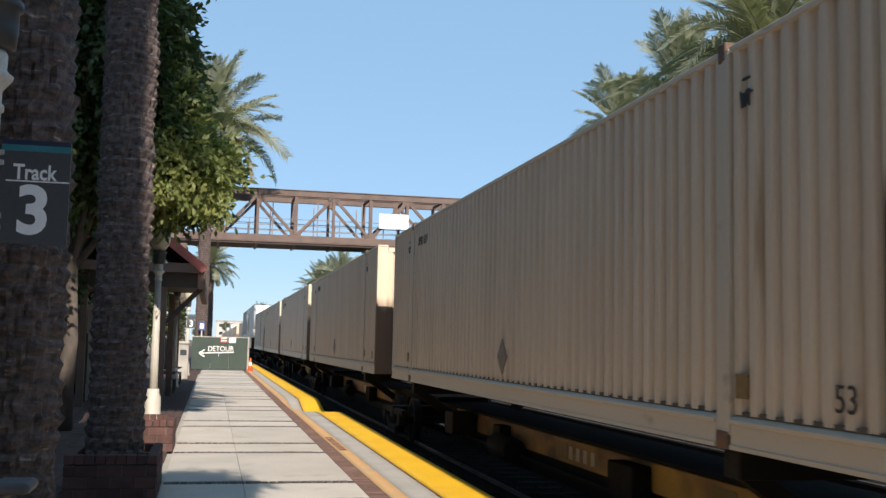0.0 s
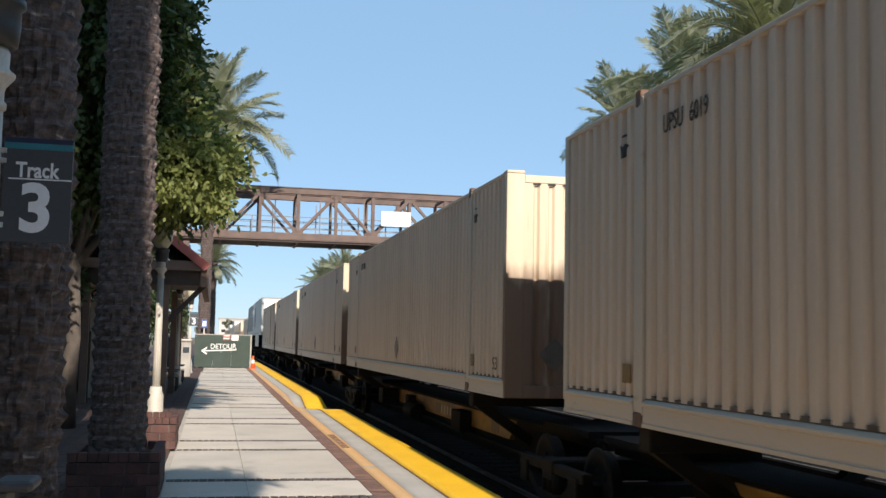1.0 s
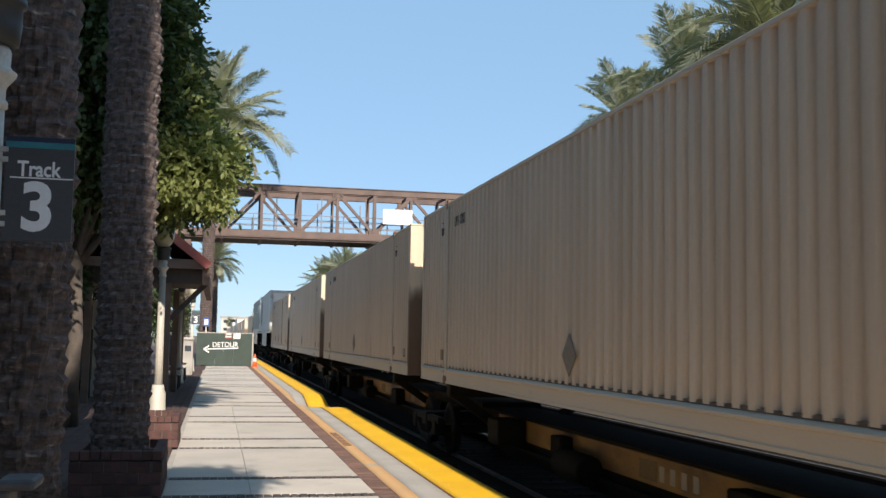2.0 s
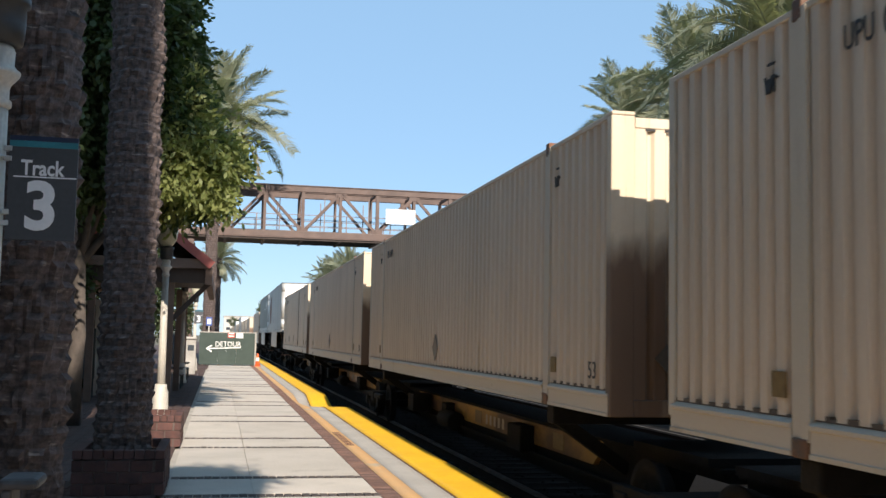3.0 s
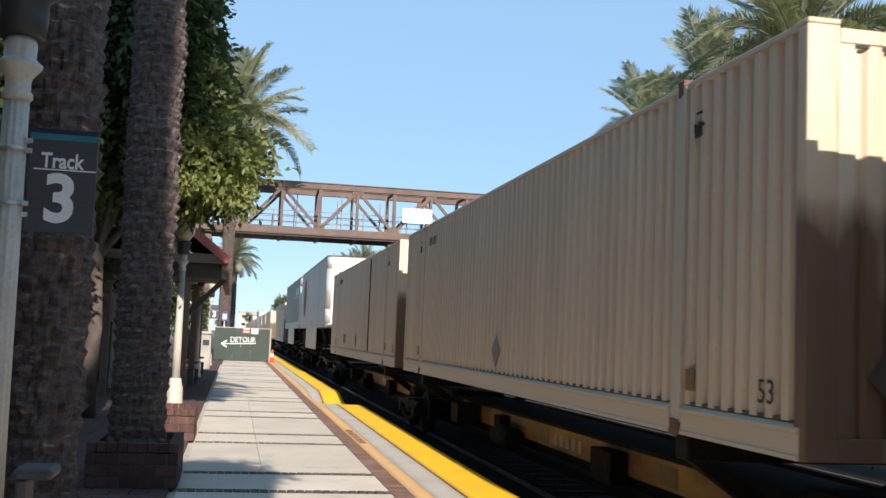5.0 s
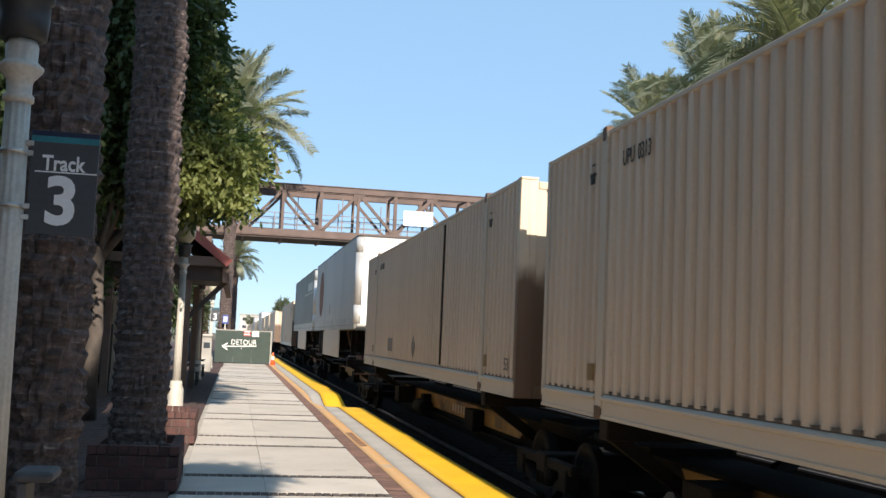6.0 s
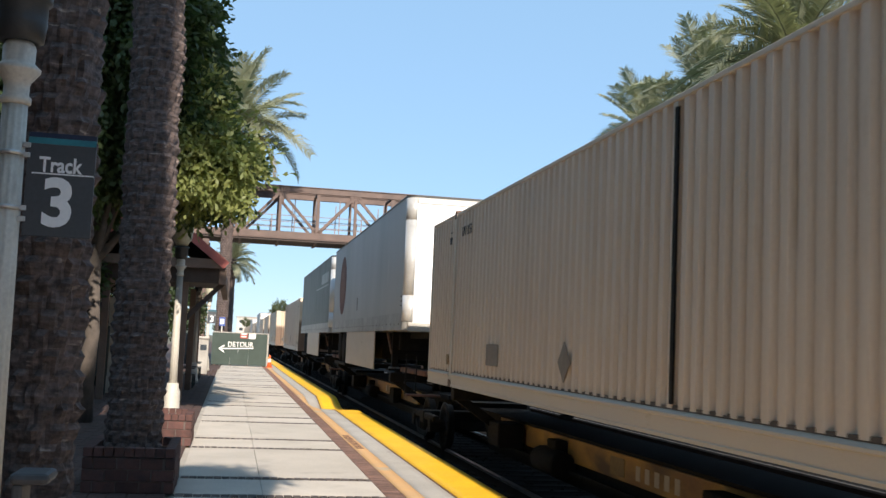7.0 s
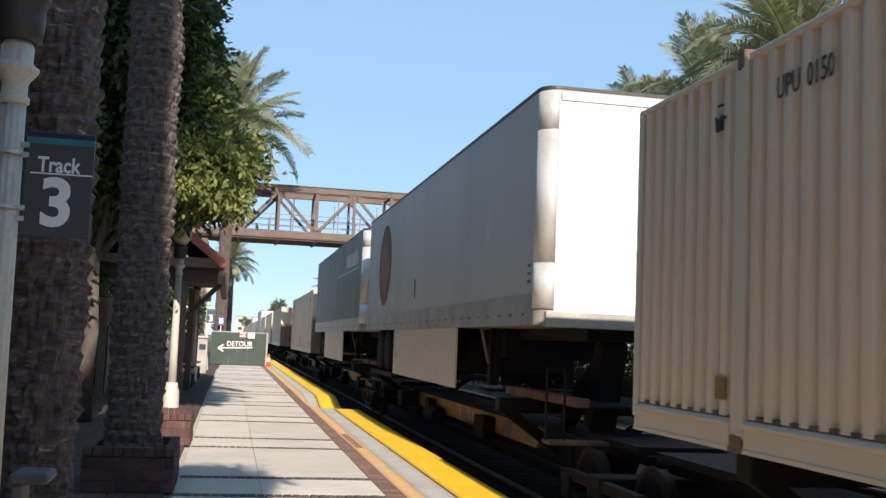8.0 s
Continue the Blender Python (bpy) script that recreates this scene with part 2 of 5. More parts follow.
M = dict(
    dirt=surf("ballast_dirt", (0.055, 0.045, 0.038), (0.03, 0.026, 0.022), size=0.5, rough=0.95, bump=1.0, grain=14),
    # ballast far below stone's own tone: the train's shade is in the colour
    ballast=surf("ballast_stone_shade", spec=0.15, col=(0.011, 0.0095, 0.0085), col2=(0.008, 0.007, 0.006), size=0.25, rough=0.95, bump=1.0, grain=22),
    far_ground=surf("dry_ground", (0.16, 0.13, 0.09), (0.09, 0.09, 0.05), size=14, rough=0.95, bump=0.3, grain=3),
    slab=surf("slab_concrete", (0.54, 0.49, 0.43), (0.46, 0.42, 0.365), size=0.9, rough=0.85, bump=0.25, grain=60, per_piece=0.06,
              stain=(0.30, 0.27, 0.23), stain_size=0.8, stain_from=0.62),
    joint=surf("joint_mortar", (0.46, 0.42, 0.365), size=0.5, rough=0.95, bump=0.4),
    paver=surf("dark_paver_brick", (0.10, 0.078, 0.068), (0.06, 0.05, 0.046), size=0.1, rough=0.85, bump=0.4, per_piece=0.35, grain=80),
    side_paver=surf("side_paver_brick", (0.085, 0.048, 0.040), (0.055, 0.034, 0.03), size=0.4, rough=0.9, bump=0.4, grain=60),
    border=surf("border_brick", (0.21, 0.115, 0.085), (0.13, 0.075, 0.06), size=0.12, rough=0.85, bump=0.4, per_piece=0.25, grain=80),
    tan=surf("tan_coating", (0.66, 0.38, 0.16), (0.58, 0.36, 0.18), size=0.6, rough=0.8, bump=0.2, grain=60,
             stain=(0.44, 0.37, 0.28), stain_size=0.7, stain_from=0.56),
    edge_grey=surf("edge_concrete", (0.44, 0.41, 0.37), (0.37, 0.345, 0.31), size=0.7, rough=0.85, bump=0.25, grain=60,
                   stain=(0.29, 0.26, 0.23), stain_size=0.6, stain_from=0.63),
    yellow=surf("tactile_yellow", (0.86, 0.50, 0.012), (0.80, 0.44, 0.012), size=0.8, rough=0.6, bump=0.2, grain=40,
                stain=(0.50, 0.30, 0.03), stain_size=0.35, stain_from=0.66),
    brown_line=surf("brown_joint_strip", (0.17, 0.08, 0.05), size=0.3, rough=0.9),
    paint=surf("container_paint", spec=0.3, speck=0.06, col=(0.575, 0.465, 0.362), col2=(0.50, 0.40, 0.308), size=0.7, rough=0.5, bump=0.06, stretch=(1, 1, 0.16),
               stain=(0.33, 0.24, 0.16), stain_size=0.22, stain_stretch=(1, 1, 0.09), stain_from=0.68, grain=25),
    end_paint=surf("container_end_paint", speck=0.06, col=(0.60, 0.505, 0.385), col2=(0.50, 0.39, 0.28), size=0.5, rough=0.55, bump=0.06, stretch=(1, 1, 0.14),
                   stain=(0.34, 0.20, 0.11), stain_size=0.20, stain_stretch=(2.4, 1, 0.12), stain_from=0.60, grain=25),
    rail_paint=surf("container_rail_paint", spec=0.15, speck=0.06, col=(0.50, 0.425, 0.335), col2=(0.47, 0.41, 0.34), size=0.8, rough=0.5, bump=0.05, stretch=(1, 0.3, 1),
                    stain=(0.24, 0.17, 0.12), stain_size=0.3, stain_stretch=(1, 0.4, 1), stain_from=0.66),
    ledge_dirt=surf("ledge_dirt", (0.13, 0.092, 0.064), (0.075, 0.053, 0.038), size=0.3, rough=0.95, bump=0.3),
    deck_rust=surf("rusty_deck_steel", (0.17, 0.075, 0.045), (0.09, 0.042, 0.028), size=0.4, rough=0.85, bump=0.3, stain=(0.03, 0.02, 0.016), stain_size=0.4, stain_from=0.55),
    roof_paint=surf("container_roof", (0.44, 0.39, 0.32), RUST, size=1.2, rough=0.6),
    casting=surf("dark_casting", (0.07, 0.055, 0.045), RUST, size=0.12, rough=0.7, bump=0.4),
    ink=surf("marking_black", (0.022, 0.02, 0.02), size=0.05, rough=0.6, bump=0.0),
    sticker=surf("ochre_sticker", (0.20, 0.125, 0.04), (0.14, 0.085, 0.03), size=0.05, rough=0.5, bump=0.0),
    placard=surf("placard_grey", (0.085, 0.072, 0.06), (0.055, 0.048, 0.042), size=0.15, rough=0.6, bump=0.05),
    sill=surf("car_sill_paint", (0.50, 0.28, 0.06), (0.20, 0.10, 0.05), size=0.7, rough=0.6, bump=0.2, stretch=(1, 0.5, 1.2),
              stain=(0.10, 0.055, 0.035), stain_size=0.7, stain_stretch=(1, 0.45, 1), stain_from=0.47),
    # grime taken down to near black to hold the underbody shade as well
    shade_grime=surf("near_black_shade_grime", spec=0.25, col=(0.010, 0.008, 0.007), col2=(0.006, 0.005, 0.0045), size=0.2, rough=0.85, bump=0.5),
    # wheel steel darkened the same way, shade in the base colour
    wheel=surf("wheel_steel_shade", (0.014, 0.011, 0.009), (0.010, 0.008, 0.007), size=0.2, rough=0.8, metal=0.0, spec=0.2),
    rail=surf("rail_steel", (0.20, 0.17, 0.15), (0.10, 0.08, 0.07), size=0.5, rough=0.5, metal=0.6, bump=0.02),
    rail_side=surf("rail_rust", spec=0.08, col=(0.025, 0.015, 0.011), size=0.3, rough=0.9),
    # sleepers near black like the ballast, shade included in the colour
    tie=surf("timber_sleeper_shade", spec=0.08, col=(0.010, 0.0085, 0.0075), col2=(0.008, 0.007, 0.006), size=0.3, rough=0.95, bump=0.6, stretch=(0.3, 2, 1)),
    tyre=surf("tyre_rubber", spec=0.08, col=(0.02, 0.02, 0.02), size=0.2, rough=0.9),
    # white body toned down to grey: the sides' shade is in the colour
    trailer=surf("trailer_white_shade", speck=0.06, spec=0.25, col=(0.40, 0.39, 0.365), col2=(0.34, 0.335, 0.31), size=2.2, rough=0.5, bump=0.02, stretch=(1, 1, 0.3),
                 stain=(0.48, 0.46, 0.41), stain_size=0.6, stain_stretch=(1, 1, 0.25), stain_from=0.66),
    trailer_grey=surf("trailer_grey", speck=0.06, spec=0.25, col=(0.13, 0.14, 0.125), col2=(0.095, 0.105, 0.095), size=1.0, rough=0.5, bump=0.02, stretch=(1, 1, 0.3)),
    alu=surf("polished_aluminium", (0.58, 0.58, 0.57), (0.48, 0.47, 0.45), size=0.4, rough=0.42, metal=0.35, bump=0.03),
    galv=surf("weathered_aluminium", (0.37, 0.355, 0.325), (0.25, 0.235, 0.215), size=0.5, rough=0.45, metal=0.3, bump=0.05),
    black_trim=surf("black_trim", (0.03, 0.03, 0.03), size=0.3, rough=0.5),
    amber=surf("amber_lens", (0.75, 0.30, 0.02), size=0.05, rough=0.25, bump=0.0),
    # brighter white for the front wall, full sun put into the colour
    trailer_front=surf("trailer_front_sunlit", speck=0.05, col=(0.80, 0.81, 0.82), col2=(0.74, 0.75, 0.75), size=1.2, rough=0.35, bump=0.02),
    patch=surf("faded_paint_patch", (0.19, 0.158, 0.128), (0.15, 0.122, 0.10), size=0.1, rough=0.6),
    emblem=surf("emblem_red_brown", (0.19, 0.085, 0.062), (0.15, 0.07, 0.055), size=0.3, rough=0.85),
    emblem_in=surf("emblem_ochre", (0.24, 0.125, 0.085), (0.19, 0.085, 0.06), size=0.25, rough=0.85),
    bark=surf("palm_bark", (0.125, 0.093, 0.085), (0.042, 0.032, 0.030), size=0.10, rough=0.95, bump=1.0, stretch=(1, 1, 2.6), grain=34, speck=0.5,
              stain=(0.36, 0.29, 0.25), stain_size=0.11, stain_stretch=(0.8, 0.8, 2.6), stain_from=0.63),
    tree_bark=surf("fig_bark", (0.095, 0.078, 0.066), (0.055, 0.046, 0.04), size=0.2, rough=0.9, bump=0.5),
    frond=leafy("palm_frond_green", (0.25, 0.262, 0.185), (0.14, 0.155, 0.105), 0.22, 0.8, 0.6),
    frond_old=leafy("palm_frond_dry", (0.30, 0.235, 0.11), (0.20, 0.16, 0.08), 0.15, 0.6),
    rachis=surf("frond_stalk", (0.30, 0.27, 0.12), size=0.3, rough=0.6),
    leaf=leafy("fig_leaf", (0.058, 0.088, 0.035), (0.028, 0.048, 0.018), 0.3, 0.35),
    # lighter copy of the fig leaf, sunlight painted into the colour
    leaf_light=leafy("fig_leaf_sunlit", (0.22, 0.24, 0.085), (0.12, 0.15, 0.05), 0.3, 0.35),
    # near-black copy of the leaf: deep shade put into its colour
    leaf_shade=leafy("shaded_hedge_leaf", (0.010, 0.014, 0.007), (0.006, 0.009, 0.005), 0.05, 0.4, 0.0),
    leaf_far=leafy("far_leaf", (0.07, 0.085, 0.04), (0.045, 0.06, 0.03), 0.1, 1.5),
    brick=surf("planter_brick", (0.105, 0.046, 0.038), (0.055, 0.028, 0.026), size=0.15, rough=0.85, bump=0.5, per_piece=0.3, grain=60),
    mortar=surf("planter_mortar", (0.12, 0.09, 0.08), size=0.3, rough=0.95, bump=0.5),
    soil=surf("soil", (0.04, 0.03, 0.022), size=0.1, rough=1.0, bump=1.0),
    post=surf("lamp_post_cream", (0.52, 0.49, 0.43), (0.40, 0.375, 0.33), size=0.35, rough=0.55, bump=0.12, stretch=(1, 1, 0.4),
              stain=(0.30, 0.28, 0.25), stain_size=0.12, stain_stretch=(1, 1, 0.3), stain_from=0.64),
    collar=surf("lamp_collar_dark", (0.03, 0.035, 0.04), size=0.2, rough=0.5),
    globe=surf("lamp_globe", (0.42, 0.40, 0.30), (0.36, 0.34, 0.25), size=0.3, rough=0.3, bump=0.0),
    strap=surf("steel_strap", (0.55, 0.55, 0.54), size=0.2, rough=0.35, metal=0.8, bump=0.0),
    sign=surf("sign_slate", (0.040, 0.047, 0.056), (0.034, 0.041, 0.050), size=0.4, rough=0.45, bump=0.02),
    sign_navy=surf("sign_navy", (0.006, 0.018, 0.06), size=0.3, rough=0.4, bump=0.0),
    sign_teal=surf("sign_teal", (0.012, 0.17, 0.22), size=0.3, rough=0.4, bump=0.0),
    sign_white=surf("sign_white", (0.72, 0.75, 0.78), (0.66, 0.69, 0.72), size=0.3, rough=0.5, bump=0.0),
    board=surf("hoarding_green", (0.030, 0.050, 0.042), (0.024, 0.042, 0.034), size=0.8, rough=0.7, bump=0.1),
    chalk=surf("white_marker", (0.8, 0.8, 0.78), (0.7, 0.7, 0.68), size=0.1, rough=0.8),
    paper=surf("white_paper", (0.75, 0.75, 0.73), size=0.2, rough=0.8, bump=0.0),
    red=surf("notice_red", (0.45, 0.05, 0.03), size=0.2, rough=0.7, bump=0.0),
    orange=surf("cone_orange", (0.80, 0.13, 0.03), size=0.3, rough=0.5),
    steel=surf("bridge_rust_brown", (0.125, 0.082, 0.068), (0.085, 0.057, 0.049), size=0.8, rough=0.65, bump=0.1),
    deck=surf("bridge_deck", (0.06, 0.045, 0.04), size=1.0, rough=0.8),
    mesh_rail=surf("bridge_rail", (0.20, 0.16, 0.15), size=0.4, rough=0.6),
    beam=surf("shelter_timber", (0.17, 0.112, 0.085), (0.11, 0.075, 0.058), size=0.4, rough=0.8, bump=0.3, stretch=(0.4, 1, 1)),
    # darker than the beams: shade under the roof put into the colour
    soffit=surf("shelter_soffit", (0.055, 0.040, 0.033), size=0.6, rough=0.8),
    tile=surf("roof_tile_red", (0.33, 0.10, 0.075), (0.24, 0.08, 0.06), size=0.25, rough=0.8, bump=0.3, per_piece=0.2),
    fascia=surf("fascia_red", (0.40, 0.11, 0.09), size=0.4, rough=0.7),
    kiosk=surf("kiosk_green", (0.02, 0.035, 0.035), size=0.5, rough=0.4),
    grey_metal=surf("grey_cast_metal", (0.075, 0.075, 0.078), (0.045, 0.045, 0.047), size=0.15, rough=0.6, bump=0.3),
    blue=surf("notice_blue", (0.05, 0.10, 0.35), size=0.2, rough=0.5, bump=0.0),
    plaster=surf("far_plaster", (0.50, 0.47, 0.43), (0.42, 0.40, 0.37), size=4, rough=0.9),
    pane=surf("dark_pane", (0.05, 0.06, 0.07), size=1.0, rough=0.15, bump=0.0),
)
# rust plus the gap's shade in one colour, tops near the shadow line
rust_shade_runs(M["end_paint"], ((0.72, 0.20, 1.72, -0.2), (0.22, 0.55, 1.72, -0.5), (1.3, 0.50, 1.40, -0.4), (2.1, 0.5, 1.7, -0.3)), (0.085, 0.040, 0.022))

# ---- mesh tools ----
def bx(bm, x0, x1, y0, y1, z0, z1, bev=0.0):
    v = [bm.verts.new(c) for c in ((x0, y0, z0), (x1, y0, z0), (x1, y1, z0), (x0, y1, z0), (x0, y0, z1), (x1, y0, z1), (x1, y1, z1), (x0, y1, z1))]
    f = [bm.faces.new([v[i] for i in q]) for q in ((0, 3, 2, 1), (4, 5, 6, 7), (0, 1, 5, 4), (1, 2, 6, 5), (2, 3, 7, 6), (3, 0, 4, 7))]
    if bev:
        bmesh.ops.bevel(bm, geom=list({e for q in f for e in q.edges}), offset=bev, segments=2, profile=0.5, affect="EDGES")

def boxed(*args, bev=0.0):
    bm = bmesh.new()
    bx(bm, *args, bev=bev)
    return bm

def lathe(bm, prof, seg=20, cx=0.0, cy=0.0, flute=0.0, flutes=0):
    """A turned form from (radius, height) pairs."""
    rings = []
    for r, z in prof:
        ring = []
        for i in range(seg):
            a = 2 * math.pi * i / seg
            rr = r * (1 - flute * (0.5 + 0.5 * math.cos(a * flutes))) if flutes else r
            ring.append(bm.verts.new((cx + rr * math.cos(a), cy + rr * math.sin(a), z)))
        rings.append(ring)
    for p, q in zip(rings, rings[1:]):
        for i in range(seg):
            f = bm.faces.new((p[i], p[(i + 1) % seg], q[(i + 1) % seg], q[i]))
            f.smooth = True
    bm.faces.new(rings[0][::-1])
    bm.faces.new(rings[-1])

def turned(prof, seg=20, cx=0.0, cy=0.0, flute=0.0, flutes=0):
    bm = bmesh.new()
    lathe(bm, prof, seg, cx, cy, flute, flutes)
    return bm

def bar(bm, a, b, w, h=None):
    """A square bar from a to b."""
    a, b = Vector(a), Vector(b)
    d = b - a
    m = Matrix.Translation((a + b) / 2) @ d.to_track_quat("Z", "Y").to_matrix().to_4x4() @ Matrix.Diagonal((w, h or w, d.length, 1))
    bmesh.ops.create_cube(bm, size=1, matrix=m)

def barred(a, b, w, h=None):
    bm = bmesh.new()
    bar(bm, a, b, w, h)
    return bm

def tube(bm, pts, r, seg=8):
    rings = []
    for i, p in enumerate(pts):
        p = Vector(p)
        d = (Vector(pts[min(i + 1, len(pts) - 1)]) - Vector(pts[max(i - 1, 0)])).normalized()
        q = d.to_track_quat("Z", "Y")
        rr = r[i] if isinstance(r, (list, tuple)) else r
        rings.append([bm.verts.new(p + q @ Vector((rr * math.cos(2 * math.pi * k / seg), rr * math.sin(2 * math.pi * k / seg), 0))) for k in range(seg)])
    for a, b in zip(rings, rings[1:]):
        for k in range(seg):
            bm.faces.new((a[k], a[(k + 1) % seg], b[(k + 1) % seg], b[k])).smooth = True
    bm.faces.new(rings[0][::-1])
    bm.faces.new(rings[-1])

def meshed(name, bm, material):
    me = bpy.data.meshes.new(name)
    bmesh.ops.recalc_face_normals(bm, faces=bm.faces)
    bm.to_mesh(me)
    bm.free()
    me.materials.append(M[material])
    return me

def part(name, bm, material, parent=None, label="", at=None):
    me = bm if isinstance(bm, bpy.types.Mesh) else meshed(name, bm, material)
    ob = new(name, me)
    if parent is not None:
        ob.parent = parent
    if at is not None:
        ob.matrix_basis = at
    return tagged(ob, label)

def thing(name, label, category, at=None, group="", kind=""):
    ob = new(name)
    ob.empty_display_size = 0.2
    if at is not None:
        ob.matrix_basis = at
    return tagged(ob, label, category, group, kind)

def single(name, bm, material, label, category, at=None, group="", kind=""):
    return tagged(part(name, bm, material, None, "", at), label, category, group, kind)

def lettering(name, text, size, m, parent, material="ink", label="", depth=0.002, bold=0.0):
    """Text as a mesh: its baseline along local x, its height along local y of the pose m."""
    cu = bpy.data.curves.new(name, "FONT")
    cu.body, cu.size, cu.extrude = text, size, depth
    cu.resolution_u, cu.offset = 4, bold
    tmp = new(name + "_draft", cu)
    me = bpy.data.meshes.new_from_object(tmp.evaluated_get(bpy.context.evaluated_depsgraph_get()))
    bpy.data.objects.remove(tmp)
    bpy.data.curves.remove(cu)
    me.materials.clear()
    me.materials.append(M[material])
    return part(name, me, material, parent, label, m)

def basis(origin, right, up):
    r, u = Vector(right).normalized(), Vector(up).normalized()
    f = r.cross(u)
    return Matrix(((r.x, u.x, f.x, origin[0]), (r.y, u.y, f.y, origin[1]), (r.z, u.z, f.z, origin[2]), (0, 0, 0, 1)))

# ---- ground, tracks and platforms ----
RAIL_Z = -0.20
TRACKS = (4.89, 9.2)
def dip(x, y):
    """The crossing ramp, a hollow in the platform's edge."""
    along = 0.0
    if 26.3 < y < 30.3:
        along = (y - 26.3) / 4.0
    elif 30.3 <= y < 33.0:
        along = (33.0 - y) / 2.7
    s = min(1, max(0, (x - 2.0) / 0.65))
    return -0.25 * (along * along * (3 - 2 * along)) * (s * s * (3 - 2 * s))

def sheet(name, x0, x1, y0, y1, thick, material, nx, ny, z=0.0, wavy=True):
    """A slab whose top follows the ramp."""
    bm = bmesh.new()
    xs = [x0 + (x1 - x0) * i / nx for i in range(nx + 1)]
    ys = []
    y = y0
    while y < y1:
        ys.append(y)
        y += 0.25 if wavy and 25 < y < 34 else (y1 - y0) / ny
    ys.append(y1)
    top = [[bm.verts.new((x, y, z + (dip(x, y) if wavy else 0))) for x in xs] for y in ys]
    low = [[bm.verts.new((x, y, z - thick)) for x in (x0, x1)] for y in ys]
    for j in range(len(ys) - 1):
        for i in range(nx):
            bm.faces.new((top[j][i], top[j][i + 1], top[j + 1][i + 1], top[j + 1][i])).smooth = True
        bm.faces.new((low[j][0], top[j][0], top[j + 1][0], low[j + 1][0]))
        bm.faces.new((top[j][nx], low[j][1], low[j + 1][1], top[j + 1][nx]))
    bm.faces.new([*top[0][::-1], low[0][0], low[0][1]])
    bm.faces.new([*top[-1], low[-1][1], low[-1][0]])
    return bm

single("ground", sheet("ground", -900, 900, -300, 2600, 0.5, "far_ground", 12, 20, -0.46, False), "far_ground", "dry earth and scrub beyond the railway", "ground", kind="structure")
# shade-coloured bed runs on to x = 40 to darken the ground beyond
single("track_bed", sheet("track_bed", 3.36, 40.0, -60, 700, 0.3, "ballast", 4, 200, -0.362, False), "ballast", "ballast bed under and beside both tracks, shade in its colour", "track bed", kind="structure")

PANEL_X0, PANEL_MID, PANEL_X1 = -0.52, 0.45, 1.85
base = single("platform", boxed(-9.5, 1.85, -40, 260, -0.6, -0.035), "joint", "concrete station platform with brick bands", "platform", kind="structure")
edge = thing("platform_edge", "platform edge with brick border, tan band and yellow tactile strip", "platform edge", kind="structure")
part("edge_base", boxed(1.85, 3.26, -40, 260, -0.6, -0.30), "joint", edge)
part("tan_band", sheet("tan", 2.085, 2.30, -40, 260, 0.27, "tan", 2, 150, 0.0), "tan", edge, "worn tan coated band")
part("grey_band", sheet("grey", 2.30, 2.662, -40, 260, 0.27, "edge_grey", 3, 150, 0.0), "edge_grey", edge, "grey concrete band")
part("joint_strip", sheet("line", 2.664, 2.688, -40, 260, 0.27, "brown_line", 1, 150, 0.003), "brown_line", edge, "thin brown joint strip")
part("tactile_strip", sheet("yellow", 2.69, 3.295, -40, 260, 0.27, "yellow", 4, 150, 0.006), "yellow", edge, "bright yellow tactile warning strip")
# worn lettering on the tan band, as plain bars
for k in range(9):
    part("lettering_bar", boxed(2.13, 2.25, 17.3 + k * 0.27, 17.47 + k * 0.27, 0.0, 0.004), "brown_line", edge)

PERIOD, BAND_A, BAND_B = 5.07, 11.93, 13.42
bands = sorted([BAND_A + PERIOD * k for k in range(-4, 30)] + [BAND_B + PERIOD * k for k in range(-4, 30)])
paver_me = meshed("paver", boxed(-0.043, 0.043, -0.1, 0.1, -0.05, 0.004), "paver")
rest = bmesh.new()
for j, (p, q) in enumerate(zip(bands, bands[1:])):
    for xa, xb in ((PANEL_X0, PANEL_MID), (PANEL_MID, PANEL_X1)):
        if p < 75:
            part("slab", boxed(xa + 0.003, xb - 0.003, p + 0.125, q - 0.125, -0.05, random.uniform(-0.002, 0.002)), "slab", base)
        else:
            bx(rest, xa + 0.006, xb - 0.006, p + 0.125, q - 0.125, -0.05, 0)
tagged(part("far_slab", rest, "slab", base), kind="stuff")
side = bmesh.new()
for i in range(44):
    for j in range(260):
        x, y = -9.4 + i * 0.2, 4 + j * 0.2
        bx(side, x, x + 0.19, y + (0.1 if i % 2 else 0), y + 0.19 + (0.1 if i % 2 else 0), -0.05, random.uniform(-0.003, 0.002))
bx(side, -9.4, -0.53, -40, 3.9, -0.05, 0)
bx(side, -9.4, -0.53, 56.2, 260, -0.05, 0)
tagged(part("side_paving", side, "side_paver", base, "dark red-brown brick paving"), kind="stuff")
more = bmesh.new()
for y in bands:
    for i in range(24):
        x = PANEL_X0 + 0.055 + i * 0.0995
        if 9 < y < 38:
            part("paver", paver_me, "paver", base, at=pose(x, y + random.uniform(-0.004, 0.004), random.uniform(-0.003, 0.002)))
        else:
            bx(more, x - 0.043, x + 0.043, y - 0.1, y + 0.1, -0.05, 0.003)
tagged(part("far_paver", more, "paver", base), kind="stuff")
border_me = meshed("border_brick", boxed(-0.11, 0.11, -0.047, 0.047, -0.26, 0.0), "border")
more = bmesh.new()
for i in range(900):
    y = 4 + i * 0.1045
    z = random.uniform(-0.002, 0.003)
    if 9.5 < y < 36:
        part("border_brick", border_me, "border", edge, at=pose(1.968, y, z))
    else:
        bx(more, 1.858, 2.078, y - 0.047, y + 0.047, -0.26, z)
